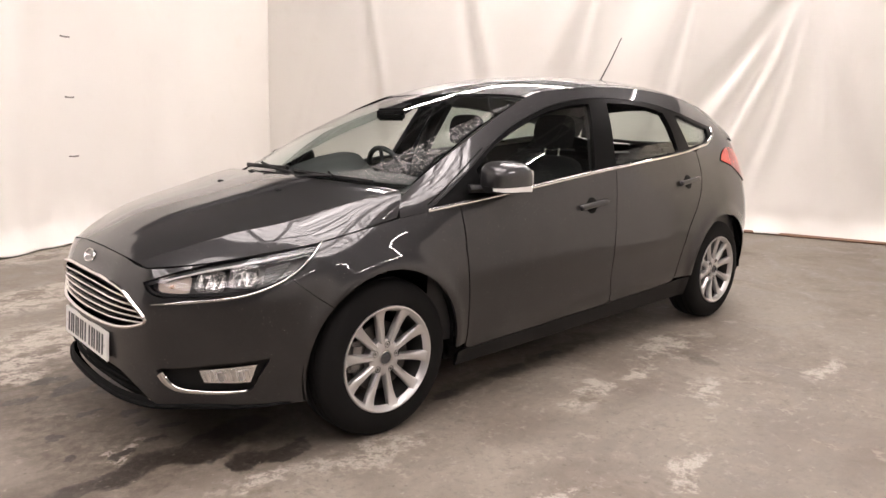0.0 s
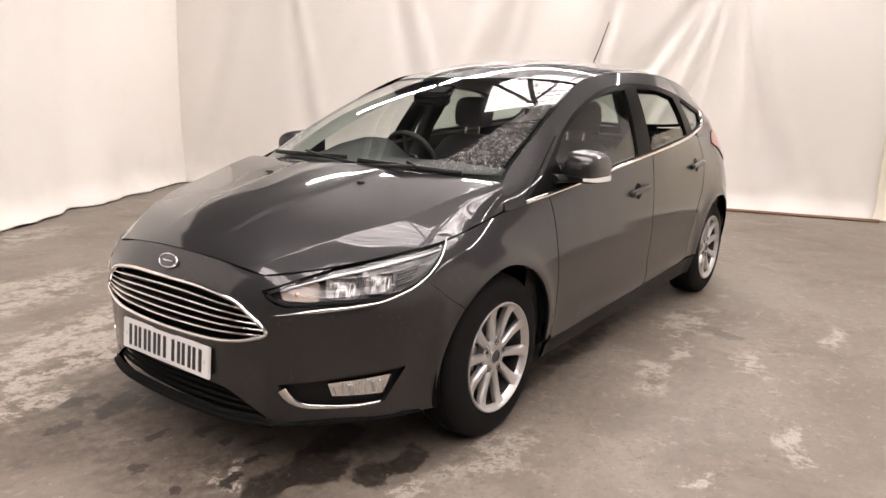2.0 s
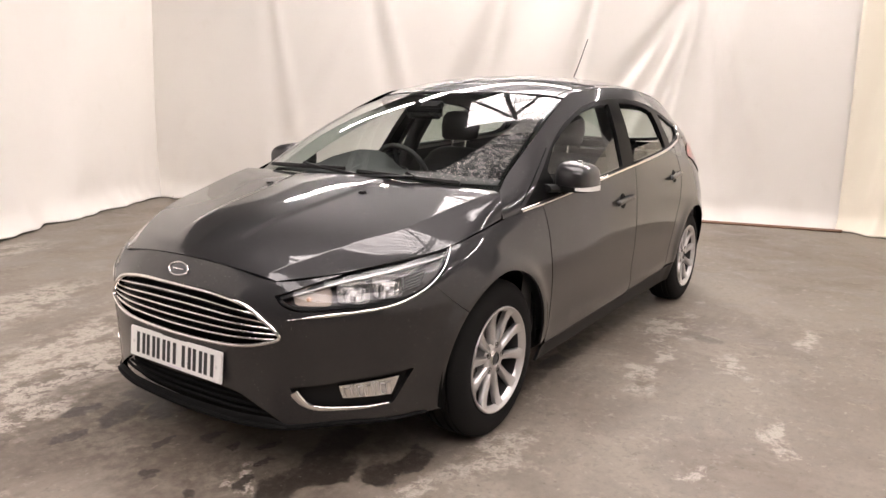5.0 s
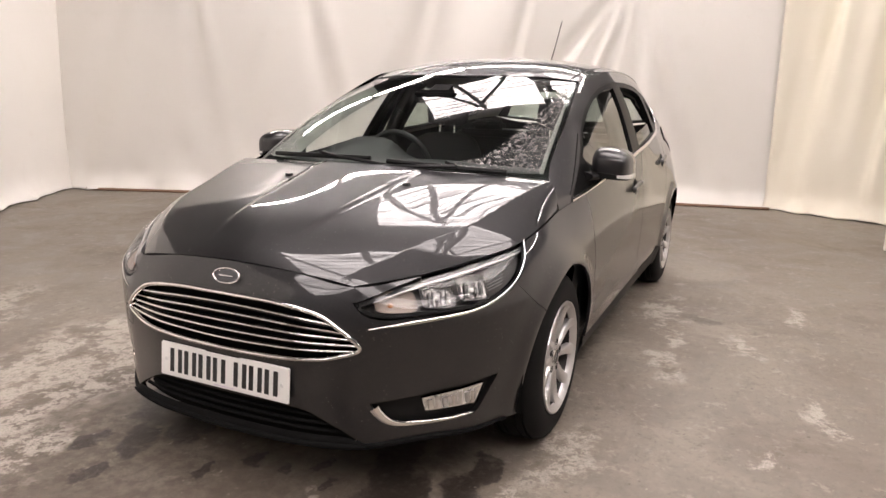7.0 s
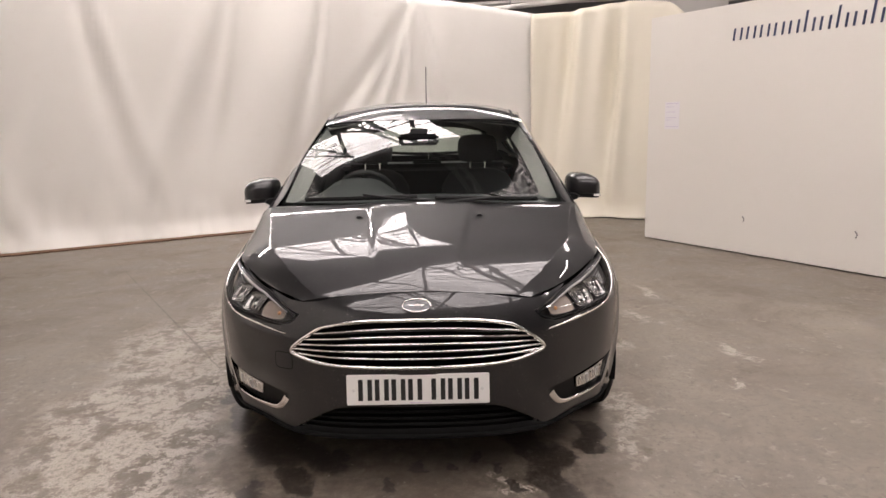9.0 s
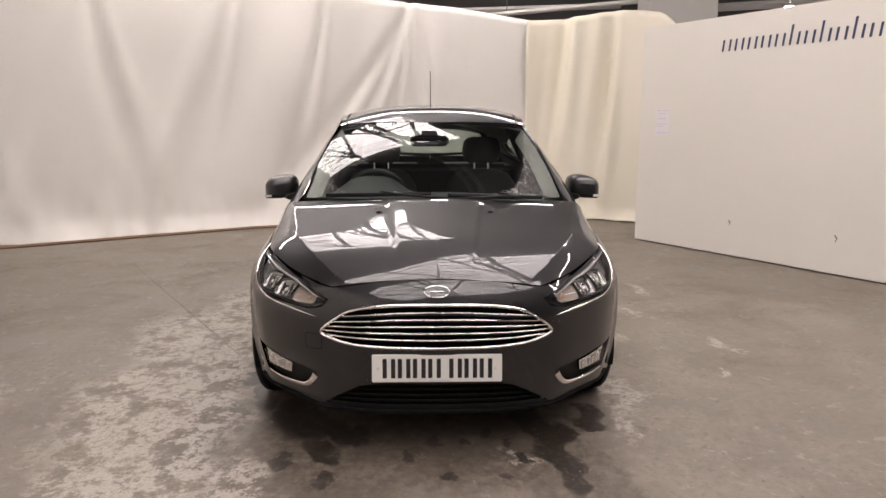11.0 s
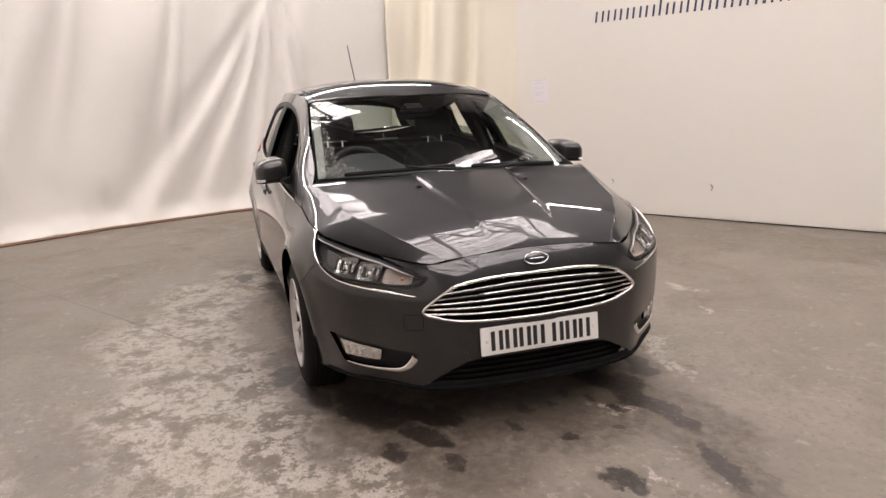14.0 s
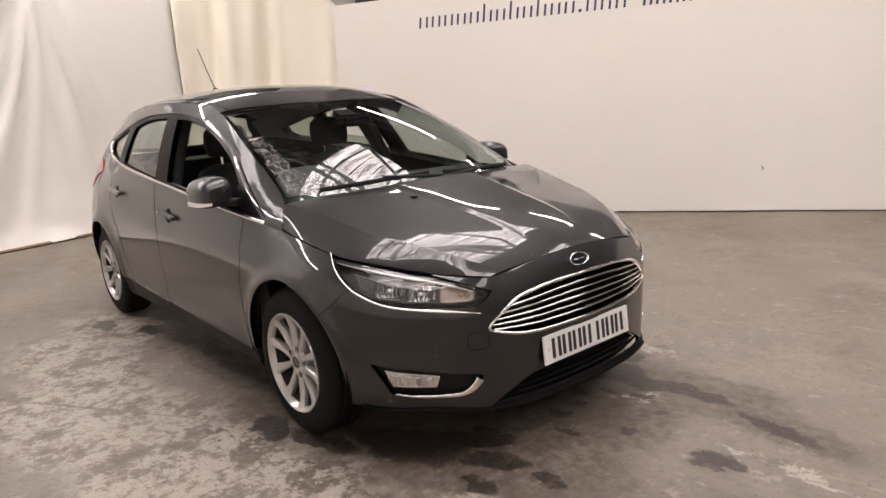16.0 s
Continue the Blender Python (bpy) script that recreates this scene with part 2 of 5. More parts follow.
PAINT = paint_material()
BLACK = material("black_plastic", (0.009, 0.009, 0.009), 0.5, Specular_IOR_Level=0.2)
BROW = material("lamp_brow", (0.012, 0.012, 0.013), 0.3)
LINING = material("dark_lining", (0.006, 0.006, 0.006), 0.8, Specular_IOR_Level=0.1)
GLOSS_BLACK = material("gloss_black", (0.006, 0.006, 0.006), 0.10)
SATIN_BLACK = material("satin_black", (0.005, 0.005, 0.005), 0.30, Specular_IOR_Level=0.06)
CHROME = material("chrome", (0.82, 0.80, 0.78), 0.08, 1.0)
ALLOY = material("alloy", (0.56, 0.55, 0.545), 0.30, 0.75)
RUBBER = material("rubber", (0.007, 0.0068, 0.0068), 0.75, Specular_IOR_Level=0.15)
SHADED_BARREL = material("shaded_barrel", (0.045, 0.043, 0.042), 0.5, 0.4)
STEEL = material("brake_steel", (0.10, 0.095, 0.09), 0.45, 0.9)
GLASS = glass_material("window_glass", (0.80, 0.86, 0.82))
SCREEN_GLASS = glass_material("windscreen_glass", (0.82, 0.88, 0.85))
PRIVACY = glass_material("tinted_glass", (0.60, 0.66, 0.62))
LENS = glass_material("lamp_lens", (0.95, 0.95, 0.95), gloss=0.5)
WET_GLASS = glass_material("spotted_glass", (0.68, 0.73, 0.70), 0.10, 150.0, gloss=1.25)
REFLECTOR = material("lamp_reflector", (0.30, 0.295, 0.29), 0.22, 0.85)
BOWL = material("lamp_bowl", (0.10, 0.097, 0.095), 0.45, 0.35)
AMBER = material("amber_lens", (0.60, 0.30, 0.15), 0.2)
BULB = material("indicator_bowl", (0.26, 0.22, 0.19), 0.5, 0.4)
FOGSILVER = material("fog_reflector", (0.75, 0.74, 0.72), 0.25, 0.8)
RED = material("tail_lens", (0.55, 0.03, 0.02), 0.15, Coat_Weight=1.0)
CLEAR = material("clear_lens", (0.75, 0.74, 0.72), 0.12, Coat_Weight=1.0)
PLATE = material("plate_white", (0.78, 0.77, 0.74), 0.3)
INK = material("plate_black", (0.015, 0.015, 0.015), 0.4)
TRIM = material("interior_trim", (0.022, 0.022, 0.023), 0.6)
TRIM_GREY = material("interior_pale", (0.30, 0.29, 0.27), 0.8)
FABRIC = material("seat_fabric", (0.020, 0.020, 0.022), 0.9)
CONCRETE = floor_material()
SHEET = cloth_material("backdrop_sheet", (0.78, 0.755, 0.71), (0.84, 0.82, 0.775), (0.68, 0.64, 0.56))
CREAM = cloth_material("cream_curtain", (0.77, 0.715, 0.585), (0.82, 0.78, 0.675), (0.68, 0.60, 0.46))
BOARD = cloth_material("painted_board", (0.77, 0.735, 0.675), (0.81, 0.78, 0.725), (0.70, 0.65, 0.57))
SHEDWALL = material("shed_wall", (0.16, 0.155, 0.15), 0.8)
DECK = material("roof_deck", (0.10, 0.10, 0.10), 0.7)
GIRDER = material("painted_steel", (0.25, 0.25, 0.25), 0.5)
SIGN = material("sign_blue", (0.035, 0.045, 0.10), 0.6)
DAYLIGHT = emitter("roof_sheet_glow", (1.0, 0.90, 0.885), ROOFLIGHT)
# grime in streaks along the corrugations dims the roof sheets
_n, _l, _b = nodes_of(DAYLIGHT)
_streak = ramp(DAYLIGHT, noise_node(DAYLIGHT, 3.2, 6, 0.65, stretch=(2.6, 0.22, 1)), [(0.38, 0.20), (0.60, 1.55)])
_k = _n.new("ShaderNodeMath")
_k.operation, _k.inputs[1].default_value = "MULTIPLY", ROOFLIGHT * 1.22
_l.new(_streak, _k.inputs[0])
_l.new(_k.outputs[0], _b.inputs["Emission Strength"])
TUBELIGHT = emitter("tube_glow", (1.0, 0.895, 0.865), TUBE)
EMBLEM = material("emblem_blue", (0.012, 0.015, 0.026), 0.2, Coat_Weight=1.0)
PAPER = material("paper", (0.80, 0.77, 0.78), 0.7)
PRINT = material("print_grey", (0.62, 0.56, 0.66), 0.7)
SCUFF = material("scuff_dark", (0.26, 0.24, 0.225), 0.7)
COLUMN = material("pale_column", (0.55, 0.53, 0.50), 0.7)
PILLAR_TRIM = material("pillar_trim", (0.42, 0.41, 0.38), 0.7)


def spots_material():
    """Water droplets and dried spots: clear between them."""
    m = bpy.data.materials.new("water_spots")
    m.use_nodes = True
    n, l = m.node_tree.nodes, m.node_tree.links
    n.clear()
    out, tr, df, mx, tc, vo, no, rm, su = (n.new("ShaderNode" + k) for k in ("OutputMaterial", "BsdfTransparent", "BsdfPrincipled", "MixShader", "TexCoord", "TexVoronoi", "TexNoise", "ValToRGB", "Math"))
    mp = n.new("ShaderNodeMapping")
    mp.inputs["Scale"].default_value = (1, 1, 0.6)
    df.inputs["Base Color"].default_value = (0.62, 0.60, 0.58, 1)
    df.inputs["Roughness"].default_value = 0.25
    vo.feature, vo.inputs["Scale"].default_value = "SMOOTH_F1", 190
    no.inputs["Scale"].default_value, no.inputs["Detail"].default_value = 55, 4
    l.new(tc.outputs["Object"], mp.inputs[0])
    l.new(mp.outputs[0], vo.inputs[0])
    l.new(tc.outputs["Object"], no.inputs[0])
    su.operation = "SUBTRACT"
    l.new(no.outputs["Fac"], su.inputs[0])
    l.new(vo.outputs["Distance"], su.inputs[1])
    rm.color_ramp.elements[0].position, rm.color_ramp.elements[1].position = 0.10, 0.26
    rm.color_ramp.elements[1].color = (0.45, 0.45, 0.45, 1)
    l.new(su.outputs[0], rm.inputs[0])
    l.new(rm.outputs[0], mx.inputs[0])
    l.new(tr.outputs[0], mx.inputs[1])
    l.new(df.outputs[0], mx.inputs[2])
    l.new(mx.outputs[0], out.inputs[0])
    return m


SPOTS = spots_material()
WOOD = material("batten_wood", (0.20, 0.11, 0.065), 0.7)

# ---- curves and surfaces of the car (x back from the front axle, half width h, z up) ----


def smooth(xs, ys, x):
    """A smooth curve through (xs, ys) that does not overshoot, at x; beyond the ends it goes on straight."""
    xs, ys, x = np.asarray(xs, float), np.asarray(ys, float), np.asarray(x, float)
    d = np.diff(ys) / np.diff(xs)
    m = np.empty(len(xs))
    m[0], m[-1] = d[0], d[-1]
    w1, w2 = 2 * np.diff(xs)[1:] + np.diff(xs)[:-1], np.diff(xs)[1:] + 2 * np.diff(xs)[:-1]
    ok = d[1:] * d[:-1] > 0
    m[1:-1] = np.where(ok, (w1 + w2) / np.where(ok, w1 / np.where(ok, d[:-1], 1) + w2 / np.where(ok, d[1:], 1), 1), 0)
    i = np.clip(np.searchsorted(xs, x) - 1, 0, len(xs) - 2)
    h = xs[i + 1] - xs[i]
    t = np.clip((x - xs[i]) / h, 0, 1)
    y = (1 + 2 * t) * (1 - t) ** 2 * ys[i] + t * (1 - t) ** 2 * h * m[i] + t * t * (3 - 2 * t) * ys[i + 1] + t * t * (t - 1) * h * m[i + 1]
    return y + np.where(x < xs[0], (x - xs[0]) * m[0], 0) + np.where(x > xs[-1], (x - xs[-1]) * m[-1], 0)


# stations of the lower shell from the middle of the nose round the side to the middle of the tail
WAIST_X = [-0.854, -0.843, -0.789, -0.682, -0.526, -0.340, -0.050, 0.120, 0.420, 1.460, 2.200, 2.650, 2.980, 3.200, 3.400, 3.460]
WAIST_H = [0.000, 0.240, 0.455, 0.630, 0.775, 0.852, 0.893, 0.893, 0.886, 0.890, 0.892, 0.900, 0.860, 0.760, 0.450, 0.000]
TOP_X = [-0.788, -0.781, -0.755, -0.614, -0.447, -0.266, -0.070, 0.090, 0.400, 1.460, 2.200, 2.690, 2.980, 3.150, 3.250, 3.280]
TOP_H = [0.000, 0.220, 0.425, 0.560, 0.690, 0.780, 0.800, 0.800, 0.826, 0.845, 0.805, 0.728, 0.690, 0.640, 0.420, 0.000]
TOP_Z = [0.738, 0.730, 0.702, 0.718, 0.755, 0.789, 0.825, 0.850, 0.884, 0.992, 1.052, 1.102, 1.127, 1.105, 1.065, 1.060]
FOOT_X = [-0.846, -0.835, -0.786, -0.652, -0.506, -0.335, -0.050, 0.150, 0.420, 1.460, 2.200, 2.650, 2.960, 3.140, 3.330, 3.380]
FOOT_H = [0.000, 0.230, 0.445, 0.612, 0.748, 0.815, 0.850, 0.845, 0.835, 0.835, 0.838, 0.850, 0.820, 0.720, 0.430, 0.000]
FOOT_Z = [0.195, 0.195, 0.198, 0.210, 0.215, 0.220, 0.220, 0.200, 0.190, 0.200, 0.205, 0.220, 0.230, 0.250, 0.270, 0.270]
POW = [1.8, 1.8, 1.8, 2.6, 3.0, 3.1, 2.5, 2.2, 2.2, 2.3, 2.4, 2.2, 2.0, 2.0, 2.0, 2.0]
WAIST_Z = 0.56
STEP = np.concatenate([[0], np.cumsum(np.hypot(np.diff(WAIST_X), np.diff(WAIST_H)))])   # way along the waist
ARCH_R, ARCH_Z, FRONT_AXLE, REAR_AXLE = 0.354, 0.318, -0.012, 2.640


def around(values, s):
    """A station value at the way s along the waist; symmetric about the middle of the nose."""
    xs = np.concatenate([-STEP[:0:-1], STEP])
    ys = np.concatenate([values[:0:-1], values])
    return smooth(xs, ys, s)


def across(values, s):
    xs = np.concatenate([-STEP[:0:-1], STEP])
    ys = np.concatenate([-np.array(values[:0:-1]), values])
    return smooth(xs, ys, s)


def shell(s, z):
    """The lower body's skin at the way s (positive on the car's right) and height z."""
    s, z = np.asarray(s, float), np.asarray(z, float)
    wx, wh = around(WAIST_X, s), across(WAIST_H, s)
    tz, fz = around(TOP_Z, s), around(FOOT_Z, s)
    up = np.clip((z - WAIST_Z) / (tz - WAIST_Z), 0, 1.15)
    dn = np.clip((WAIST_Z - z) / (WAIST_Z - fz), 0, 1.1)
    a, b = up ** around(POW, s), dn ** 2.2
    x = wx + (around(TOP_X, s) - wx) * a + (around(FOOT_X, s) - wx) * b
    h = wh + (across(TOP_H, s) - wh) * a + (across(FOOT_H, s) - wh) * b
    # flared lips over the wheels and a pressed line low on the doors
    side = np.sign(s)
    for axle in (FRONT_AXLE, REAR_AXLE):
        r = np.hypot(x - axle, z - ARCH_Z)
        h = h + side * 0.014 * np.exp(-((r - ARCH_R - 0.01) / 0.045) ** 2) * (np.abs(h) > 0.7)
    door = np.clip((x - 0.35) / 0.3, 0, 1) * np.clip((2.35 - x) / 0.3, 0, 1)
    h = h + side * door * (0.007 * np.exp(-((z - 0.335 - 0.01 * x) / 0.05) ** 2) - 0.004 * np.exp(-((z - 0.45 - 0.02 * x) / 0.07) ** 2))
    return np.stack([x, h, z], -1)


def solve_s(value, z, axis, sign=1):
    """The way s at which the skin at height z reaches x = value (axis 0) or half width = value (axis 1)."""
    value, z = np.broadcast_arrays(np.asarray(value, float), np.asarray(z, float))
    lo, hi = np.zeros(value.shape), np.full(value.shape, STEP[-1] if axis == 0 else STEP[7])
    for _ in range(40):
        mid = (lo + hi) / 2
        less = shell(mid, z)[..., axis] < value
        lo, hi = np.where(less, mid, lo), np.where(less, hi, mid)
    return sign * (lo + hi) / 2


# bonnet: a runs from the front edge to the rear edge, w across
HOOD_A = [0, 0.12, 0.30, 0.50, 0.70, 0.85, 1.0]
HOOD_CX = [-0.788, -0.706, -0.560, -0.380, -0.210, -0.085, 0.035]
HOOD_CZ = [0.738, 0.795, 0.847, 0.889, 0.924, 0.9485, 0.972]
HOOD_EX = [-0.755, -0.634, -0.470, -0.266, -0.110, -0.010, 0.085]
HOOD_EH = [0.425, 0.545, 0.675, 0.780, 0.797, 0.800, 0.799]
HOOD_EZ = [0.702, 0.718, 0.751, 0.789, 0.818, 0.835, 0.850]
RIDGE_W = [0.86, 0.85, 0.83, 0.83, 0.85, 0.885, 0.925]      # the outer crease
RIDGE_DROP = [0.026, 0.029, 0.031, 0.029, 0.025, 0.021, 0.018]
RIDGE_M = [0.90, 0.88, 0.84, 0.80, 0.68, 0.45, 0.20]


def fair(values, a):
    """An even curve near the bonnet's values, without ripples."""
    return np.polyval(np.polyfit(HOOD_A, values, 4), a)


def hood(a, w):
    a, w = np.asarray(a, float), np.asarray(w, float)
    aw = np.abs(w)
    cx, ex = fair(HOOD_CX, a), smooth(HOOD_A, HOOD_EX, a)
    cz, ez = fair(HOOD_CZ, a), smooth(HOOD_A, HOOD_EZ, a)
    wr, drop, m = fair(RIDGE_W, a), fair(RIDGE_DROP, a), fair(RIDGE_M, a)
    x = cx + (ex - cx) * aw ** (1.1 + 0.8 * a + 0.95 * np.clip(1 - a / 0.15, 0, 1) ** 2) + 0.085 * np.clip(a, 0, 1.1) ** 6 * aw ** 1.2 * (1 - np.clip(aw, 0, 1) ** 24)
    zin = cz - drop * (aw / wr) ** 1.8
    t = np.clip((aw - wr) / (1 - wr), 0, 1.2)
    zr = cz - drop
    z = np.where(aw < wr, zin, zr - (zr - ez) * (m * t + (1 - m) * t ** 3))
    y = w * smooth(HOOD_A, HOOD_EH, a)
    # raised middle with soft flanks
    env = np.clip((a - 0.05) / 0.3, 0, 1) ** 2 * (3 - 2 * np.clip((a - 0.05) / 0.3, 0, 1))
    z = z + 0.0085 * env * (0.5 - 0.5 * np.tanh((np.abs(y) - 0.148 - 0.10 * a) / 0.013))
    return np.stack([x, y, z], -1)


# windscreen: b up, w across
def screen(b, w):
    b, w = np.asarray(b, float), np.asarray(w, float)
    cx, cz = 0.040 + 0.950 * b, 0.955 + 0.416 * b + 0.055 * np.sin(math.pi * b) * 0.6
    ex, ez = 0.200 + 0.859 * b, 0.940 + 0.402 * b + 0.055 * np.sin(math.pi * b) * 0.6
    eh = 0.714 - 0.130 * b
    aw = np.abs(w)
    return np.stack([cx + (ex - cx) * aw ** 2.4, w * eh, cz + (ez - cz) * aw ** 2.2], -1)


# roof: x along, w across
ROOF_X = [0.97, 1.06, 1.30, 1.565, 1.90, 2.30, 2.70, 2.95, 3.08]
ROOF_CZ = [1.366, 1.394, 1.457, 1.488, 1.498, 1.491, 1.458, 1.412, 1.375]
ROOF_EH = [0.590, 0.595, 0.609, 0.621, 0.623, 0.612, 0.586, 0.556, 0.532]
ROOF_EZ = [1.308, 1.344, 1.394, 1.417, 1.422, 1.402, 1.350, 1.298, 1.265]


def soft(xs, ys, x):
    """The smooth curve with its corners eased over some centimetres."""
    x = np.asarray(x, float)
    return sum(k * smooth(xs, ys, x + d) for k, d in ((0.0625, -0.09), (0.25, -0.045), (0.375, 0.0), (0.25, 0.045), (0.0625, 0.09)))


def roof(x, w):
    x, w = np.asarray(x, float), np.asarray(w, float)
    aw = np.abs(w)
    cz, ez = soft(ROOF_X, ROOF_CZ, x), soft(ROOF_X, ROOF_EZ, x)
    return np.stack([x, w * soft(ROOF_X, ROOF_EH, x), cz + (ez - cz) * aw ** 2.6], -1)


RAIL_X = [0.115, 0.20, 0.63, 1.06, 1.30, 1.565, 1.90, 2.30, 2.70, 2.95, 3.08]
RAIL_H = [0.752, 0.722, 0.662, 0.600, 0.609, 0.621, 0.623, 0.612, 0.586, 0.556, 0.532]
RAIL_Z = [0.915, 0.948, 1.165, 1.350, 1.394, 1.417, 1.422, 1.402, 1.350, 1.298, 1.265]
BELT_X = [0.09, 0.20, 0.40, 0.90, 1.46, 2.20, 2.69, 2.98, 3.15]
BELT_H = [0.800, 0.808, 0.826, 0.842, 0.845, 0.805, 0.728, 0.690, 0.640]
BELT_Z = [0.850, 0.862, 0.884, 0.936, 0.992, 1.052, 1.100, 1.125, 1.140]


def cabin(x, z, sign=1):
    """The side of the cabin between the belt and the roof rail, or the windscreen's edge."""
    x, z = np.asarray(x, float), np.asarray(z, float)
    bh, bz = soft(BELT_X, BELT_H, x), soft(BELT_X, BELT_Z, x)
    rh, rz = soft(RAIL_X, RAIL_H, x), soft(RAIL_X, RAIL_Z, x)
    t = np.clip((z - bz) / np.maximum(rz - bz, 0.02), -0.3, 1.2)
    k = np.clip(0.40 + 0.38 * (x - 0.25) / 0.45, 0.40, 0.78)
    h = bh + (rh - bh) * (k * t + (1 - k) * np.abs(t) ** 3)
    return np.stack([x, sign * h, z], -1)

# ---- mesh helpers ----
from mathutils.geometry import delaunay_2d_cdt


def thing(name, label, category, group="", kind="", at=(0, 0, 0)):
    ob = new(name)
    ob.location = at
    return tagged(ob, label, category, group, kind)


def mesh_object(name, verts, faces, mat, parent=None, label="", normals=None, smooth_shade=True):
    me = bpy.data.meshes.new(name)
    me.from_pydata([tuple(map(float, v)) for v in verts], [], [tuple(map(int, f)) for f in faces])
    me.materials.append(mat)
    if smooth_shade:
        me.shade_smooth()
    me.update()
    if normals is not None:
        me.normals_split_custom_set_from_vertices([tuple(map(float, n)) for n in normals])
    ob = new(name, me)
    if parent:
        ob.parent = parent
        ob.matrix_parent_inverse = parent.matrix_basis.inverted() if parent.parent is None else Matrix()
    if label:
        ob["label"] = label
    return ob


def part(name, bm, mat, parent, label="", sharp=35):
    """Links a bmesh as one mesh object under a thing or a part."""
    bmesh.ops.recalc_face_normals(bm, faces=bm.faces)
    me = bpy.data.meshes.new(name)
    bm.to_mesh(me)
    bm.free()
    me.materials.append(mat)
    if sharp:
        me.shade_smooth()
        me.set_sharp_from_angle(angle=radians(sharp))
    else:
        me.shade_flat()
    ob = new(name, me)
    if parent:
        ob.parent = parent
        ob.matrix_parent_inverse = parent.matrix_basis.inverted() if parent.parent is None else Matrix()
    if label:
        ob["label"] = label
    return ob


def inside(pts, poly):
    x, y = pts[:, 0], pts[:, 1]
    res = np.zeros(len(pts), bool)
    for (x0, y0), (x1, y1) in zip(poly, np.roll(poly, -1, 0)):
        if y0 != y1:
            res ^= ((y0 > y) != (y1 > y)) & (x < (x1 - x0) * (y - y0) / (y1 - y0) + x0)
    return res


def dense(poly, step):
    """The closed outline with points no further than step apart."""
    out = []
    for a, b in zip(poly, np.roll(poly, -1, 0)):
        n = max(1, int(math.ceil(np.hypot(*(b - a)) / step)))
        out += [a + (b - a) * k / n for k in range(n)]
    return np.array(out)


def spline(points, n=8):
    """A smooth open curve through the points, n steps between two."""
    p = np.array(points, float)
    p = np.vstack([2 * p[0] - p[1], p, 2 * p[-1] - p[-2]])
    out = []
    for i in range(1, len(p) - 2):
        for k in range(n):
            t = k / n
            out.append(0.5 * (2 * p[i] + (p[i + 1] - p[i - 1]) * t + (2 * p[i - 1] - 5 * p[i] + 4 * p[i + 1] - p[i + 2]) * t * t + (3 * p[i] - p[i - 1] - 3 * p[i + 1] + p[i + 2]) * t ** 3))
    out.append(p[-2])
    return np.array(out)


def area2(poly):
    return np.sum(poly[:, 0] * np.roll(poly[:, 1], -1) - np.roll(poly[:, 0], -1) * poly[:, 1])


def inset(poly, d):
    """The closed outline moved inwards by d."""
    poly = np.asarray(poly, float)
    keep = np.hypot(*(np.roll(poly, -1, 0) - poly).T) > 1e-6
    poly = poly[keep]
    s = 1 if area2(poly) > 0 else -1
    t = np.roll(poly, -1, 0) - np.roll(poly, 1, 0)
    t /= np.maximum(np.hypot(*t.T)[:, None], 1e-9)
    return poly + s * d * np.stack([-t[:, 1], t[:, 0]], -1)


def normal_at(fn, p, flip):
    e = 2e-3
    u, v = p[:, 0], p[:, 1]
    n = np.cross(fn(u + e, v) - fn(u - e, v), fn(u, v + e) - fn(u, v - e)) * flip
    return n / np.maximum(np.linalg.norm(n, axis=1)[:, None], 1e-9)


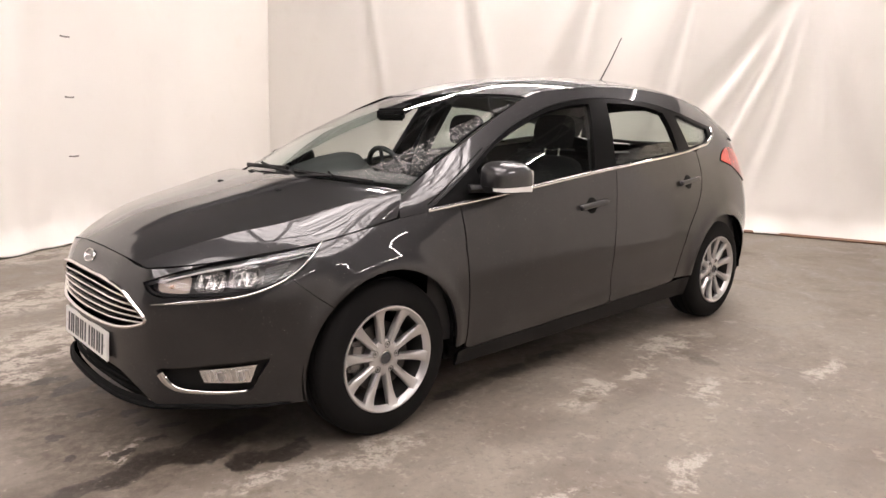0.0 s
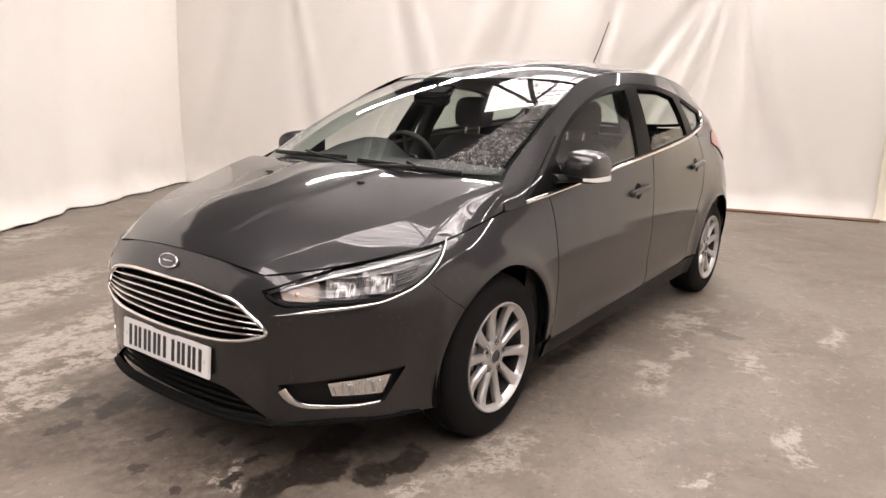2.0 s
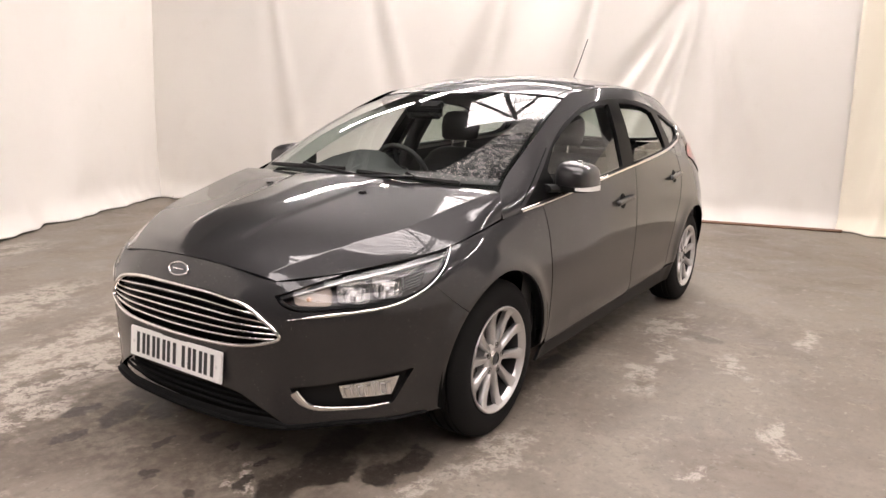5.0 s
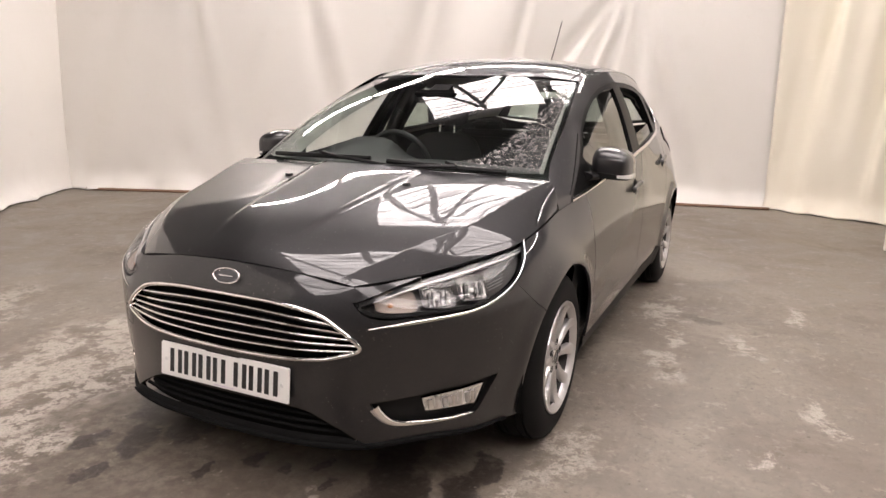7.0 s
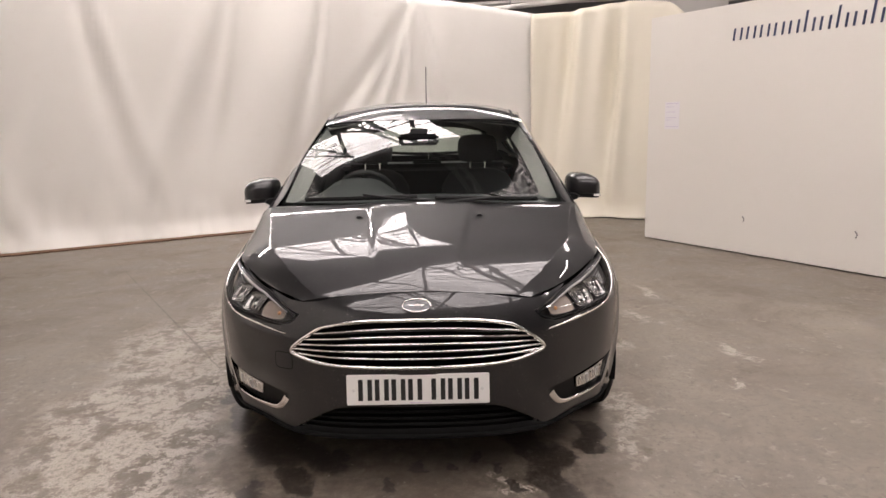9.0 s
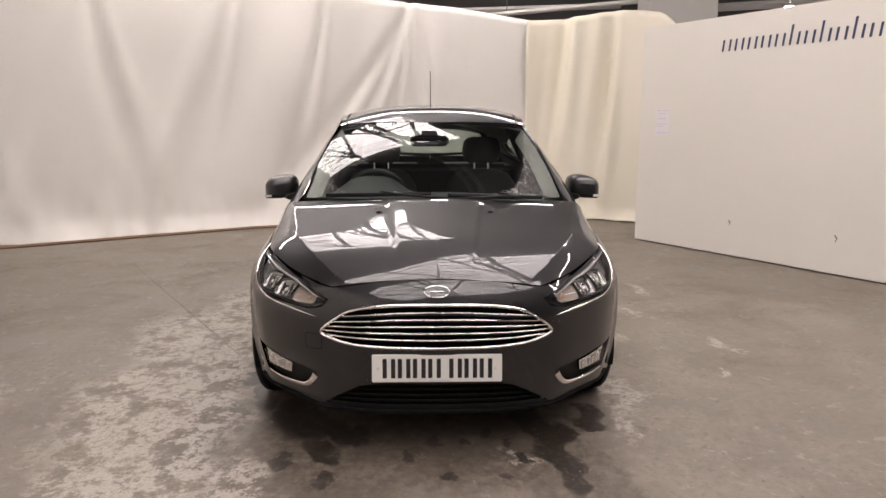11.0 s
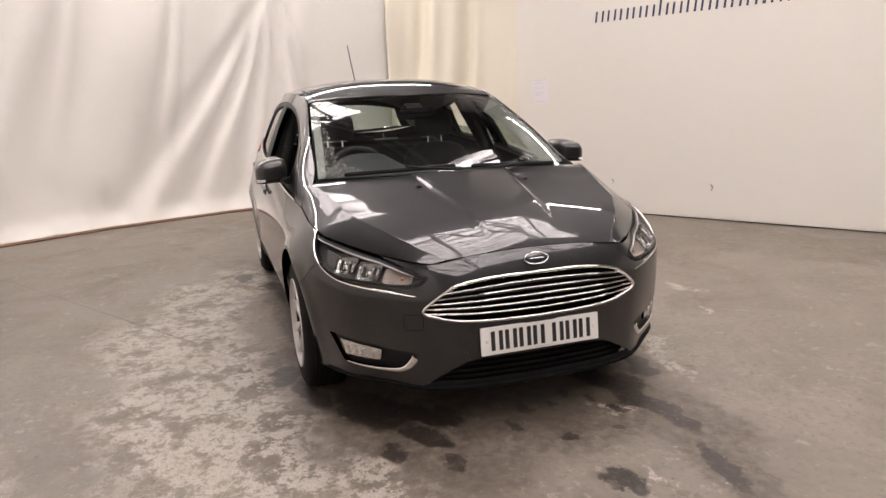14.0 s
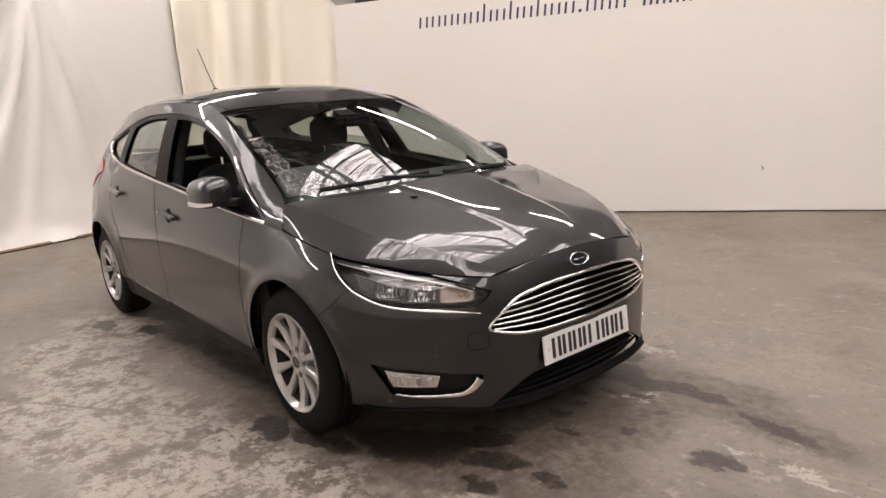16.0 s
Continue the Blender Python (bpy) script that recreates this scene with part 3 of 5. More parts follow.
def patch(fn, outline, holes=(), step=(0.03, 0.03), flip=1, thick=0.012, lift=0.0):
    """A panel on the surface fn(u, v) inside the outline and outside the holes, with turned-in edges. Gives verts, faces, normals."""
    if fn is shell:
        flip = -1
    loops = [dense(np.asarray(o, float), min(step)) for o in (outline, *holes)]
    lo, hi = loops[0].min(0), loops[0].max(0)
    g = np.stack(np.meshgrid(np.arange(lo[0], hi[0], step[0]), np.arange(lo[1], hi[1], step[1])), -1).reshape(-1, 2)
    ok = inside(g, loops[0])
    for h in loops[1:]:
        ok &= ~inside(g, h)
    g = g[ok]
    edge = np.vstack(loops)
    scale = np.array(step)
    far = np.array([np.min(np.sum(((edge - q) / scale) ** 2, 1)) > 0.2 for q in g], bool) if len(g) else np.zeros(0, bool)
    pts = np.vstack([edge, g[far]]) if len(g) else edge
    links, k = [], 0
    for lp in loops:
        links += [(k + i, k + (i + 1) % len(lp)) for i in range(len(lp))]
        k += len(lp)
    co, _, tris, *_ = delaunay_2d_cdt([Vector(q) for q in pts], links, [], 0, 1e-6)
    co = np.array([tuple(c) for c in co])
    tris = np.array([t for t in tris if len(t) == 3])
    mid = co[tris].mean(1)
    ok = inside(mid, loops[0])
    for h in loops[1:]:
        ok &= ~inside(mid, h)
    tris = tris[ok]
    p3, nn = fn(co[:, 0], co[:, 1]), normal_at(fn, co, flip)
    p3 = p3 + nn * lift
    if flip < 0:
        tris = tris[:, ::-1]
    verts, faces, norms = [p3], [tris], [nn]
    if thick:
        base = len(p3)
        for lp in loops:
            q, qn = fn(lp[:, 0], lp[:, 1]), normal_at(fn, lp, flip)
            q = q + qn * lift
            tang = np.roll(q, -1, 0) - np.roll(q, 1, 0)
            out = np.cross(tang, qn)
            out /= np.maximum(np.linalg.norm(out, axis=1)[:, None], 1e-9)
            if (lp is loops[0]) != (area2(lp) * flip > 0):
                out = -out
            n = len(lp)
            verts += [q, q - qn * thick]
            norms += [out, out]
            i = np.arange(n)
            j = (i + 1) % n
            quads = np.stack([base + i, base + n + i, base + n + j, base + j], 1)
            faces.append(quads)
            base += 2 * n
    return np.vstack(verts), [tuple(f) for block in faces for f in block], np.vstack(norms)


def panel(name, fn, outline, mat, parent, label="", **kw):
    v, f, n = patch(fn, outline, **kw)
    return mesh_object(name, v, f, mat, parent, label, n)


def box(bm, lo, hi, bevel=0.0, segments=2):
    lo, hi = Vector(lo), Vector(hi)
    r = bmesh.ops.create_cube(bm, size=1.0, matrix=Matrix.Translation((lo + hi) / 2) @ Matrix.Diagonal((*(hi - lo), 1)))
    if bevel:
        es = {e for v in r["verts"] for e in v.link_edges}
        bmesh.ops.bevel(bm, geom=list(es), offset=bevel, segments=segments, affect="EDGES", clamp_overlap=True)
    return r["verts"]


def tube(bm, path, radius, sides=8, closed=False, flat=1.0, up=(0, 0, 1), caps=True):
    """A round or flattened bar swept along a path; radius may be a list."""
    path = [Vector(map(float, p)) for p in path]
    n = len(path)
    rads = radius if isinstance(radius, (list, tuple, np.ndarray)) else [radius] * n
    rings = []
    for i, p in enumerate(path):
        a = path[(i - 1) % n] if closed or i else p
        b = path[(i + 1) % n] if closed or i < n - 1 else p
        t = (b - a).normalized()
        side = t.cross(Vector(up))
        if side.length < 1e-4:
            side = t.cross(Vector((1, 0, 0)))
        side.normalize()
        u = side.cross(t).normalized()
        rings.append([bm.verts.new(p + rads[i] * (math.cos(2 * math.pi * k / sides) * side + flat * math.sin(2 * math.pi * k / sides) * u)) for k in range(sides)])
    for i in range(n if closed else n - 1):
        r0, r1 = rings[i], rings[(i + 1) % n]
        for k in range(sides):
            bm.faces.new((r0[k], r0[(k + 1) % sides], r1[(k + 1) % sides], r1[k]))
    if caps and not closed:
        bm.faces.new(rings[0][::-1])
        bm.faces.new(rings[-1])


def lathe(bm, profile, sides=48, closed=False):
    """Turns (y, radius) points about the y axis."""
    rings = []
    for y, r in profile:
        rings.append([bm.verts.new((r * math.cos(2 * math.pi * k / sides), y, r * math.sin(2 * math.pi * k / sides))) for k in range(sides)])
    for a, b in zip(rings, rings[1:] + ([rings[0]] if closed else [])):
        for k in range(sides):
            bm.faces.new((a[k], a[(k + 1) % sides], b[(k + 1) % sides], b[k]))
    return rings


def ribbon(name, fn, line, width, mat, parent, label="", flip=1, lift=0.004, height=0.006):
    """A strip of the given width (in the surface's own units) that lies on the surface along a line."""
    if fn is shell:
        flip = -1
    line = np.asarray(line, float)
    t = np.gradient(line, axis=0)
    t /= np.maximum(np.hypot(*t.T)[:, None], 1e-9)
    nrm = np.stack([-t[:, 1], t[:, 0]], -1)
    wd = np.asarray(width, float).reshape(-1, 1) if np.ndim(width) else width
    verts, n = [], len(line)
    for off, up in ((-0.5, 0), (-0.42, 0.7), (-0.2, 1), (0.2, 1), (0.42, 0.7), (0.5, 0)):
        q = line + nrm * wd * off
        verts.append(fn(q[:, 0], q[:, 1]) + normal_at(fn, q, flip) * (lift + height * up - 0.004))
    faces = []
    for r in range(5):
        for i in range(n - 1):
            faces.append((r * n + i, r * n + i + 1, (r + 1) * n + i + 1, (r + 1) * n + i))
    faces.append(tuple(r * n for r in range(6)))
    faces.append(tuple(r * n + n - 1 for r in reversed(range(6))))
    bm = bmesh.new()
    vs = [bm.verts.new(v) for v in np.vstack(verts)]
    for f in faces:
        bm.faces.new([vs[i] for i in f])
    return part(name, bm, mat, parent, label, 60)

# ---- the studio: floor, hung sheets, sign wall, shed ----
WALLDIR = Vector((-0.866, -0.5, 0))     # along the sign wall, away from its free end
WALL0 = Vector((4.76, -2.46, 0))


def build_floor():
    bm = bmesh.new()
    bmesh.ops.create_grid(bm, x_segments=60, y_segments=60, size=13)
    bmesh.ops.translate(bm, vec=(1.5, 0, 0), verts=bm.verts)
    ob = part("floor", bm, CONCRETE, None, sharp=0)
    tagged(ob, "worn grey concrete floor with stains, scuffs, wet marks and painted car shade", "floor", kind="structure")


def hung_sheet(name, line, top, mat, label, folds, depth=0.06, seed=0, slant=-0.4, thick=0.01, wide=(0.14, 0.40), fans=()):
    """A sheet that hangs along a line on the floor, with some slanting folds a metre and a crumpled hem that drags on the floor."""
    rnd = random.Random(seed)
    line = np.array(line, float)
    d = np.concatenate([[0], np.cumsum(np.hypot(*np.diff(line, axis=0).T))])
    n, m = max(60, int(d[-1] / 0.05)), 44
    s = np.linspace(0, d[-1], n)
    base = np.stack([smooth(d, line[:, 0], s), smooth(d, line[:, 1], s)], -1)
    t = np.gradient(base, axis=0)
    t /= np.hypot(*t.T)[:, None]
    nrm = np.stack([-t[:, 1], t[:, 0]], -1)
    tops = smooth(d, top, s) if np.ndim(top) else np.full(n, top)
    creases = []
    for k in range(int(d[-1] * folds)):
        creases.append((rnd.uniform(0, d[-1]), slant * rnd.uniform(0.3, 1.6), rnd.uniform(*wide), depth * rnd.choice((-0.7, 1.0, 1.0)) * rnd.uniform(0.35, 1.2), rnd.uniform(0.2, 1.0), rnd.uniform(0.35, 0.9)))
    sway = [(rnd.uniform(0.9, 2.2), rnd.uniform(0, 6.3)) for _ in range(3)]
    verts = []
    for j in range(m + 1):
        v = (j / m) ** 1.35
        for i in range(n):
            off = 0.02 * sum(math.sin(w * s[i] + ph + 0.8 * v) for w, ph in sway) + 0.035 * noise.noise(Vector((s[i] * 0.5 + v, v * 1.4, seed)))
            for s0, lean, w, amp, mid, reach in creases:
                u = (s[i] - s0 - lean * (1 - v)) / w
                if abs(u) < 3:
                    off += amp * (math.exp(-u * u) - 0.35 * math.exp(-((u - 1.3) / 0.8) ** 2)) * math.exp(-((v - mid) / reach) ** 2)
            for s0, run, w, amp in fans:
                u = (s[i] - s0 - run * (1 - v) ** 1.25) / (w * (0.22 + 1 - v))
                if abs(u) < 3:
                    off += amp * (math.exp(-u * u) - 0.6 * math.exp(-((u - 1.4) / 0.7) ** 2)) * min(1.0, 0.45 + 1.4 * (1 - v)) * (1 - 0.75 * (1 - v) ** 3)
            low = max(0.0, 1 - v / 0.30)
            wv = s[i] * 2.6 + 0.5 * math.sin(s[i] * 1.3)
            crumple = noise.noise(Vector((wv, v * 5, seed + 2))) + 0.5 * noise.noise(Vector((wv * 2.3, v * 9, seed + 3)))
            foot = 0.055 * low * crumple + 0.07 - 0.16 * max(0.0, 1 - v / 0.075) ** 1.6 * (0.35 + abs(noise.noise(Vector((s[i] * 1.7, 3, seed)))))
            z = tops[i] * v + (0.012 + 0.03 * abs(noise.noise(Vector((s[i] * 2.2, 7, seed))))) * max(0.0, 1 - v * 8)
            verts.append((base[i, 0] + nrm[i, 0] * (off + foot), base[i, 1] + nrm[i, 1] * (off + foot), max(z, 0.006)))
    faces = [(j * n + i, j * n + i + 1, (j + 1) * n + i + 1, (j + 1) * n + i) for j in range(m) for i in range(n - 1)]
    ob = mesh_object(name, verts, faces, mat)
    mod = ob.modifiers.new("thickness", "SOLIDIFY")
    mod.thickness = thick
    return tagged(ob, label, "curtain")


def build_sheets():
    hung_sheet("backdrop_sheet", [(-4.6, 1.55), (-2.0, 3.10), (0.2, 4.45), (2.1, 5.60), (3.95, 6.70)], 3.3, SHEET, "off-white hung sheet with soft folds and small eyelets", 1.1, depth=0.075, seed=1, slant=-0.15, wide=(0.16, 0.5))
    hung_sheet("backdrop_sheet", [(3.30, 7.10), (4.35, 4.60), (5.75, 2.40), (6.30, 1.00), (6.65, -0.40), (6.92, -1.50)],
               [3.5, 3.4, 3.15, 3.05, 2.97, 2.84], SHEET, "off-white hung sheet with diagonal creases that trails on the floor", 1.2, depth=0.045, seed=5, slant=-1.1, wide=(0.14, 0.40),
               fans=[(7.60, -2.3, 0.22, 0.07), (7.62, -1.45, 0.15, 0.09), (7.64, -0.75, 0.12, 0.07), (7.66, 0.15, 0.13, 0.05), (7.68, 0.75, 0.16, 0.06), (6.45, -0.75, 0.14, 0.06), (5.3, -1.0, 0.2, 0.04), (3.6, 0.6, 0.2, 0.05), (2.2, 0.35, 0.16, 0.05)])
    hung_sheet("cream_curtain", [(6.95, -1.42), (6.72, -2.00), (6.42, -2.55), (6.10, -3.00), (5.72, -3.42)], [2.82, 2.85, 2.90, 2.84, 2.36], CREAM, "yellowed cream curtain hanging in folds at the corner", 6.0, depth=0.09, seed=8, slant=-0.2, wide=(0.08, 0.20))


def build_batten():
    pts = [(3.58, 6.25), (4.30, 4.55), (5.70, 2.35), (6.25, 0.98), (6.60, -0.42), (6.86, -1.50)]
    for a, b in zip(pts, pts[1:]):
        bm = bmesh.new()
        tube(bm, [(*a, 0.014), (*b, 0.014)], 0.02, 4)
        tagged(part("batten", bm, WOOD, None), "brown wooden batten on the floor under the sheet", "batten", "floor battens")


def build_sign_wall():
    side = Vector((-WALLDIR.y, WALLDIR.x, 0))
    bm = bmesh.new()
    m = Matrix.Translation(WALL0) @ Matrix([(WALLDIR.x, side.x, 0, 0), (WALLDIR.y, side.y, 0, 0), (0, 0, 1, 0), (0, 0, 0, 1)])
    box(bm, (0, 0, 0.012), (11.0, 0.12, 2.44), 0.006)
    bmesh.ops.transform(bm, matrix=m, verts=bm.verts)
    part("wall_sign", bm, BOARD, tagged(new("sign_wall"), "freestanding white painted board wall with scuffs", "wall", kind="structure"))
    return m


build_floor()
build_sheets()
build_batten()
SIGN_FRAME = build_sign_wall()


def build_shed():
    """The shed round the studio: walls, roof deck with translucent strips, girders and tubes."""
    x0, x1, y0, y1, top = -10.5, 14.0, -12.0, 12.0, 6.2
    for name, lo, hi in (("wall_west", (x0 - 0.2, y0, 0), (x0, y1, top)), ("wall_east", (x1, y0, 0), (x1 + 0.2, y1, top)),
                         ("wall_south", (x0, y0 - 0.2, 0), (x1, y0, top)), ("wall_north", (x0, y1, 0), (x1, y1 + 0.2, top))):
        bm = bmesh.new()
        box(bm, lo, hi)
        tagged(part(name, bm, SHEDWALL, None, sharp=0), "dim grey shed wall behind the sheets", "wall", kind="structure")
    bm = bmesh.new()
    box(bm, (x0, y0, top), (x1, y1, top + 0.2))
    tagged(part("ceiling", bm, DECK, None, sharp=0), "dark corrugated roof deck", "ceiling", kind="structure")


build_shed()


def build_rooflights():
    """Sloping translucent strips between the rafters, square to the sign wall."""
    turn = Matrix.Rotation(radians(30), 4, "Z")
    for p0, p1, q0, q1 in ((4.9, 7.8, -3.7, 0.3), (-1.5, 1.5, -4.6, 2.4), (-7.2, -3.7, -4.0, 5.9)):
        ob = thing("rooflight", "translucent rooflight strip glowing with daylight between dark bars", "rooflight", "rooflights")
        ob.matrix_basis = Matrix.Translation((0, 0, 6.1)) @ turn
        bm = bmesh.new()
        box(bm, (p0, q0, 0), (p1, q1, 0.03))
        part("panel", bm, DAYLIGHT, ob, sharp=0).matrix_parent_inverse = Matrix()
        n = int((p1 - p0) / 0.28)
        for k in range(n + 1):
            p = p0 + (p1 - p0) * k / n
            w = 0.022 if k % 3 else 0.05
            bm = bmesh.new()
            box(bm, (p - w / 2, q0 - 0.1, -0.035), (p + w / 2, q1 + 0.1, -0.005))
            part("glazing_bar", bm, GIRDER, ob, sharp=0).matrix_parent_inverse = Matrix()
        for f in (0.30, 0.72):
            bm = bmesh.new()
            q = q0 + (q1 - q0) * f
            tube(bm, [(p0, q, -0.15), (p1, q + 0.35, -0.15)], 0.06, 6)
            part("purlin", bm, GIRDER, ob, sharp=0).matrix_parent_inverse = Matrix()
        zig = [(p0 + 0.1 if k % 2 else p1 - 0.1, q0 + (q1 - q0) * k / 4, -0.24) for k in range(5)]
        for a, b in zip(zig, zig[1:]):
            bm = bmesh.new()
            tube(bm, [a, b], 0.055, 6)
            part("brace", bm, GIRDER, ob, sharp=0).matrix_parent_inverse = Matrix()
    # steel trusses across the shed
    for q in (-6.5, -2.2, 2.6, 7.0):
        ob = thing("roof_truss", "painted steel roof truss under the roof deck", "truss", "roof trusses")
        ob.matrix_basis = Matrix.Translation((0, 0, 5.35)) @ turn
        for za in (0.0, 0.62):
            bm = bmesh.new()
            box(bm, (-9, q - 0.05, za - 0.05), (13, q + 0.05, za + 0.05), 0.01)
            part("chord", bm, GIRDER, ob).matrix_parent_inverse = Matrix()
        for k in range(20):
            x = -8.8 + k * 1.08
            bm = bmesh.new()
            tube(bm, [(x, q, 0.0), (x + 0.54, q, 0.6), (x + 1.08, q, 0.0)], 0.028, 6)
            part("web", bm, GIRDER, ob).matrix_parent_inverse = Matrix()


def build_tubes():
    def tube_light(a, b):
        ob = thing("tube_light", "fluorescent batten light with a bare tube above the sheets", "tube light", "tube lights")
        a, b = Vector(a), Vector(b)
        bm = bmesh.new()
        tube(bm, [a + Vector((0, 0, 0.07)), b + Vector((0, 0, 0.07))], 0.05, 4, flat=0.6)
        part("batten", bm, GIRDER, ob)
        bm = bmesh.new()
        tube(bm, [a, b], 0.02, 10)
        part("tube", bm, TUBELIGHT, ob)
        for e in (a, b):
            bm = bmesh.new()
            tube(bm, [e + Vector((0, 0, 0.1)), (e.x, e.y, 6.19)], 0.006, 5)
            part("hanger", bm, GIRDER, ob)
    # the last stretch is an added, unseen tube that brightens the cream curtain
    spots = [(3.95, 5.25), (4.75, 3.75), (5.60, 2.30), (6.15, 0.75), (6.45, -0.80), (6.25, -2.20)]
    for a, b in zip(spots, spots[1:]):
        a, b = Vector((*a, 4.0)), Vector((*b, 4.0))
        tube_light(a.lerp(b, 0.03), a.lerp(b, 0.97))
        if a.y > 3:       # second tubes added, unseen, to brighten the sheet by the corner
            off = Vector((-0.10, -0.05, 0))
            tube_light(a.lerp(b, 0.03) + off, a.lerp(b, 0.97) + off)
    for k in range(4):
        a = WALL0 + WALLDIR * (0.4 + 2.6 * k) + Vector((0.5, -0.9, 4.3))
        tube_light(a, a + WALLDIR * 1.8)


build_rooflights()
build_tubes()


def build_sign():
    """Writing on the wall as plain bars: one letter height, taller stems, the web address and the number after it."""
    ob = thing("wall_lettering", "dark blue lettering painted along the top of the board wall", "lettering")
    stems = "111112121211" + "." + "111"
    x = 1.07
    def bar(x0, x1, z0, z1):
        bm = bmesh.new()
        box(bm, (x0, -0.004, z0), (x1, 0.0, z1), 0.001, 1)
        # lean with the letters
        for v in bm.verts:
            v.co.x += 0.12 * (v.co.z - 2.11)
        bmesh.ops.transform(bm, matrix=SIGN_FRAME, verts=bm.verts)
        part("letter_bar", bm, SIGN, ob, sharp=30)
    for ch in stems:
        if ch == ".":
            bar(x, x + 0.03, 2.09, 2.12)
            x += 0.075
            continue
        top = 2.275 if ch == "2" else 2.205
        w = 0.10
        bar(x, x + 0.022, 2.09, top)
        bar(x + w - 0.022, x + w, 2.09, 2.205)
        x += 0.147
    x += 0.12
    for k in range(11):
        if k == 4:
            x += 0.08
        bar(x, x + 0.025, 2.09, 2.275)
        bar(x + 0.065, x + 0.09, 2.09, 2.275)
        x += 0.125


def build_paper():
    bm = bmesh.new()
    box(bm, (0.245, -0.003, 1.24), (0.445, -0.0005, 1.53))
    bmesh.ops.transform(bm, matrix=SIGN_FRAME, verts=bm.verts)
    ob = tagged(part("notice", bm, PAPER, None, sharp=0), "pale paper notice taped to the board wall", "notice")
    for z, a, b in ((1.51, 0.26, 0.43), (1.475, 0.26, 0.37), (1.42, 0.26, 0.39), (1.36, 0.26, 0.40), (1.335, 0.26, 0.35), (1.265, 0.26, 0.43)):
        bm = bmesh.new()
        box(bm, (a, -0.0045, z), (b, -0.0032, z + 0.005))
        bmesh.ops.transform(bm, matrix=SIGN_FRAME, verts=bm.verts)
        part("print_bar", bm, PRINT, ob, sharp=0)


def build_marks():
    """Scuffs on the board wall and the dark joint under it, eyelets in the sheet."""
    for k, (u, z, l) in enumerate(((2.42, 0.31, 0.03), (1.30, 0.33, 0.025), (4.6, 0.42, 0.02), (6.0, 0.25, 0.03))):
        bm = bmesh.new()
        tube(bm, [SIGN_FRAME @ Vector((u, -0.003, z)), SIGN_FRAME @ Vector((u + 0.012, -0.003, z + l)), SIGN_FRAME @ Vector((u - 0.01, -0.003, z + 2 * l))], 0.006, 5)
        tagged(part("scuff", bm, SCUFF, None), "small dark scuff mark on the board wall", "scuff", "wall scuffs")
    for k in range(5):
        bm = bmesh.new()
        z = 0.85 + 0.55 * k
        tube(bm, [(0.30, 4.40, z), (0.345, 4.43, z - 0.004), (0.39, 4.455, z)], 0.008, 6)
        tagged(part("eyelet", bm, SCUFF, None), "small dark eyelet in the hung sheet", "eyelet", "sheet eyelets")


def build_behind():
    """What shows over the wall and the sheets: a pale column, a duct, a lit lamp."""
    bm = bmesh.new()
    box(bm, (6.6, -4.04, 0), (7.15, -3.06, 6.2), 0.02)
    tagged(part("column", bm, COLUMN, None), "pale square column behind the board wall", "column", kind="structure")
    ob = thing("pipe_run", "grey pipe run along the shed behind the curtain", "pipe")
    bm = bmesh.new()
    tube(bm, [(7.55, 0.7, 2.83), (7.10, -3.04, 3.12)], 0.036, 8)
    part("pipe", bm, COLUMN, ob)
    for k in range(3):
        bm = bmesh.new()
        f = 0.15 + 0.35 * k
        x, y, z = 7.55 - 0.45 * f, 0.7 - 3.74 * f, 2.83 + 0.29 * f
        tube(bm, [(x, y, z), (x, y, 6.2)], 0.010, 5)
        part("hanger", bm, GIRDER, ob)
    for a, b, w in (((9.6, -3.9, 3.36), (7.4, -9.0, 3.36), 0.07), ((10.6, -3.9, 3.80), (8.4, -9.5, 3.72), 0.10), ((9.2, 1.5, 3.22), (8.6, -3.2, 3.30), 0.05), ((8.0, -4.3, 2.6), (8.0, -4.3, 6.2), 0.09)):
        bm = bmesh.new()
        tube(bm, [a, b], w, 4, up=(0, 0, 1) if a[2] > 3 else (1, 0, 0))
        tagged(part("steel_beam", bm, COLUMN, None), "grey steel beam high in the dim shed", "beam", "steel beams")
    ob = thing("shed_lamp", "round lit shed lamp hanging behind the board wall", "lamp", at=(0, 0, 0))
    bm = bmesh.new()
    bmesh.ops.create_uvsphere(bm, u_segments=16, v_segments=8, radius=0.095, matrix=Matrix.Translation((7.0, -5.24, 3.00)) @ Matrix.Diagonal((1, 1, 0.6, 1)))
    part("globe", bm, TUBELIGHT, ob)
    bm = bmesh.new()
    tube(bm, [(7.0, -5.24, 3.1), (7.0, -5.24, 6.2)], 0.01, 5)
    part("cord", bm, GIRDER, ob)


build_sign()
build_paper()
build_marks()
build_behind()

# ---- the car ----
CAR = thing("car", "dark grey metallic five-door hatchback with wet paint and alloy wheels", "car")


def side_s(points, sign):
    p = np.asarray(points, float)
    return np.stack([solve_s(p[:, 0], p[:, 1], 0, sign), p[:, 1]], -1)


def front_s(points, sign):
    p = np.asarray(points, float)
    return np.stack([solve_s(p[:, 0], p[:, 1], 1, sign), p[:, 1]], -1)


def arch(axle, a0, a1, n=26, r=ARCH_R):
    a = np.radians(np.linspace(a0, a1, n))
    return np.stack([axle + r * np.cos(a), ARCH_Z + r * np.sin(a)], -1)


def top_line(s0, s1, n, drop=0.0):
    s = np.linspace(s0, s1, n)
    return np.stack([s, around(TOP_Z, s) - drop], -1)


def foot_line(s0, s1, n):
    s = np.linspace(s0, s1, n)
    return np.stack([s, around(FOOT_Z, s)], -1)


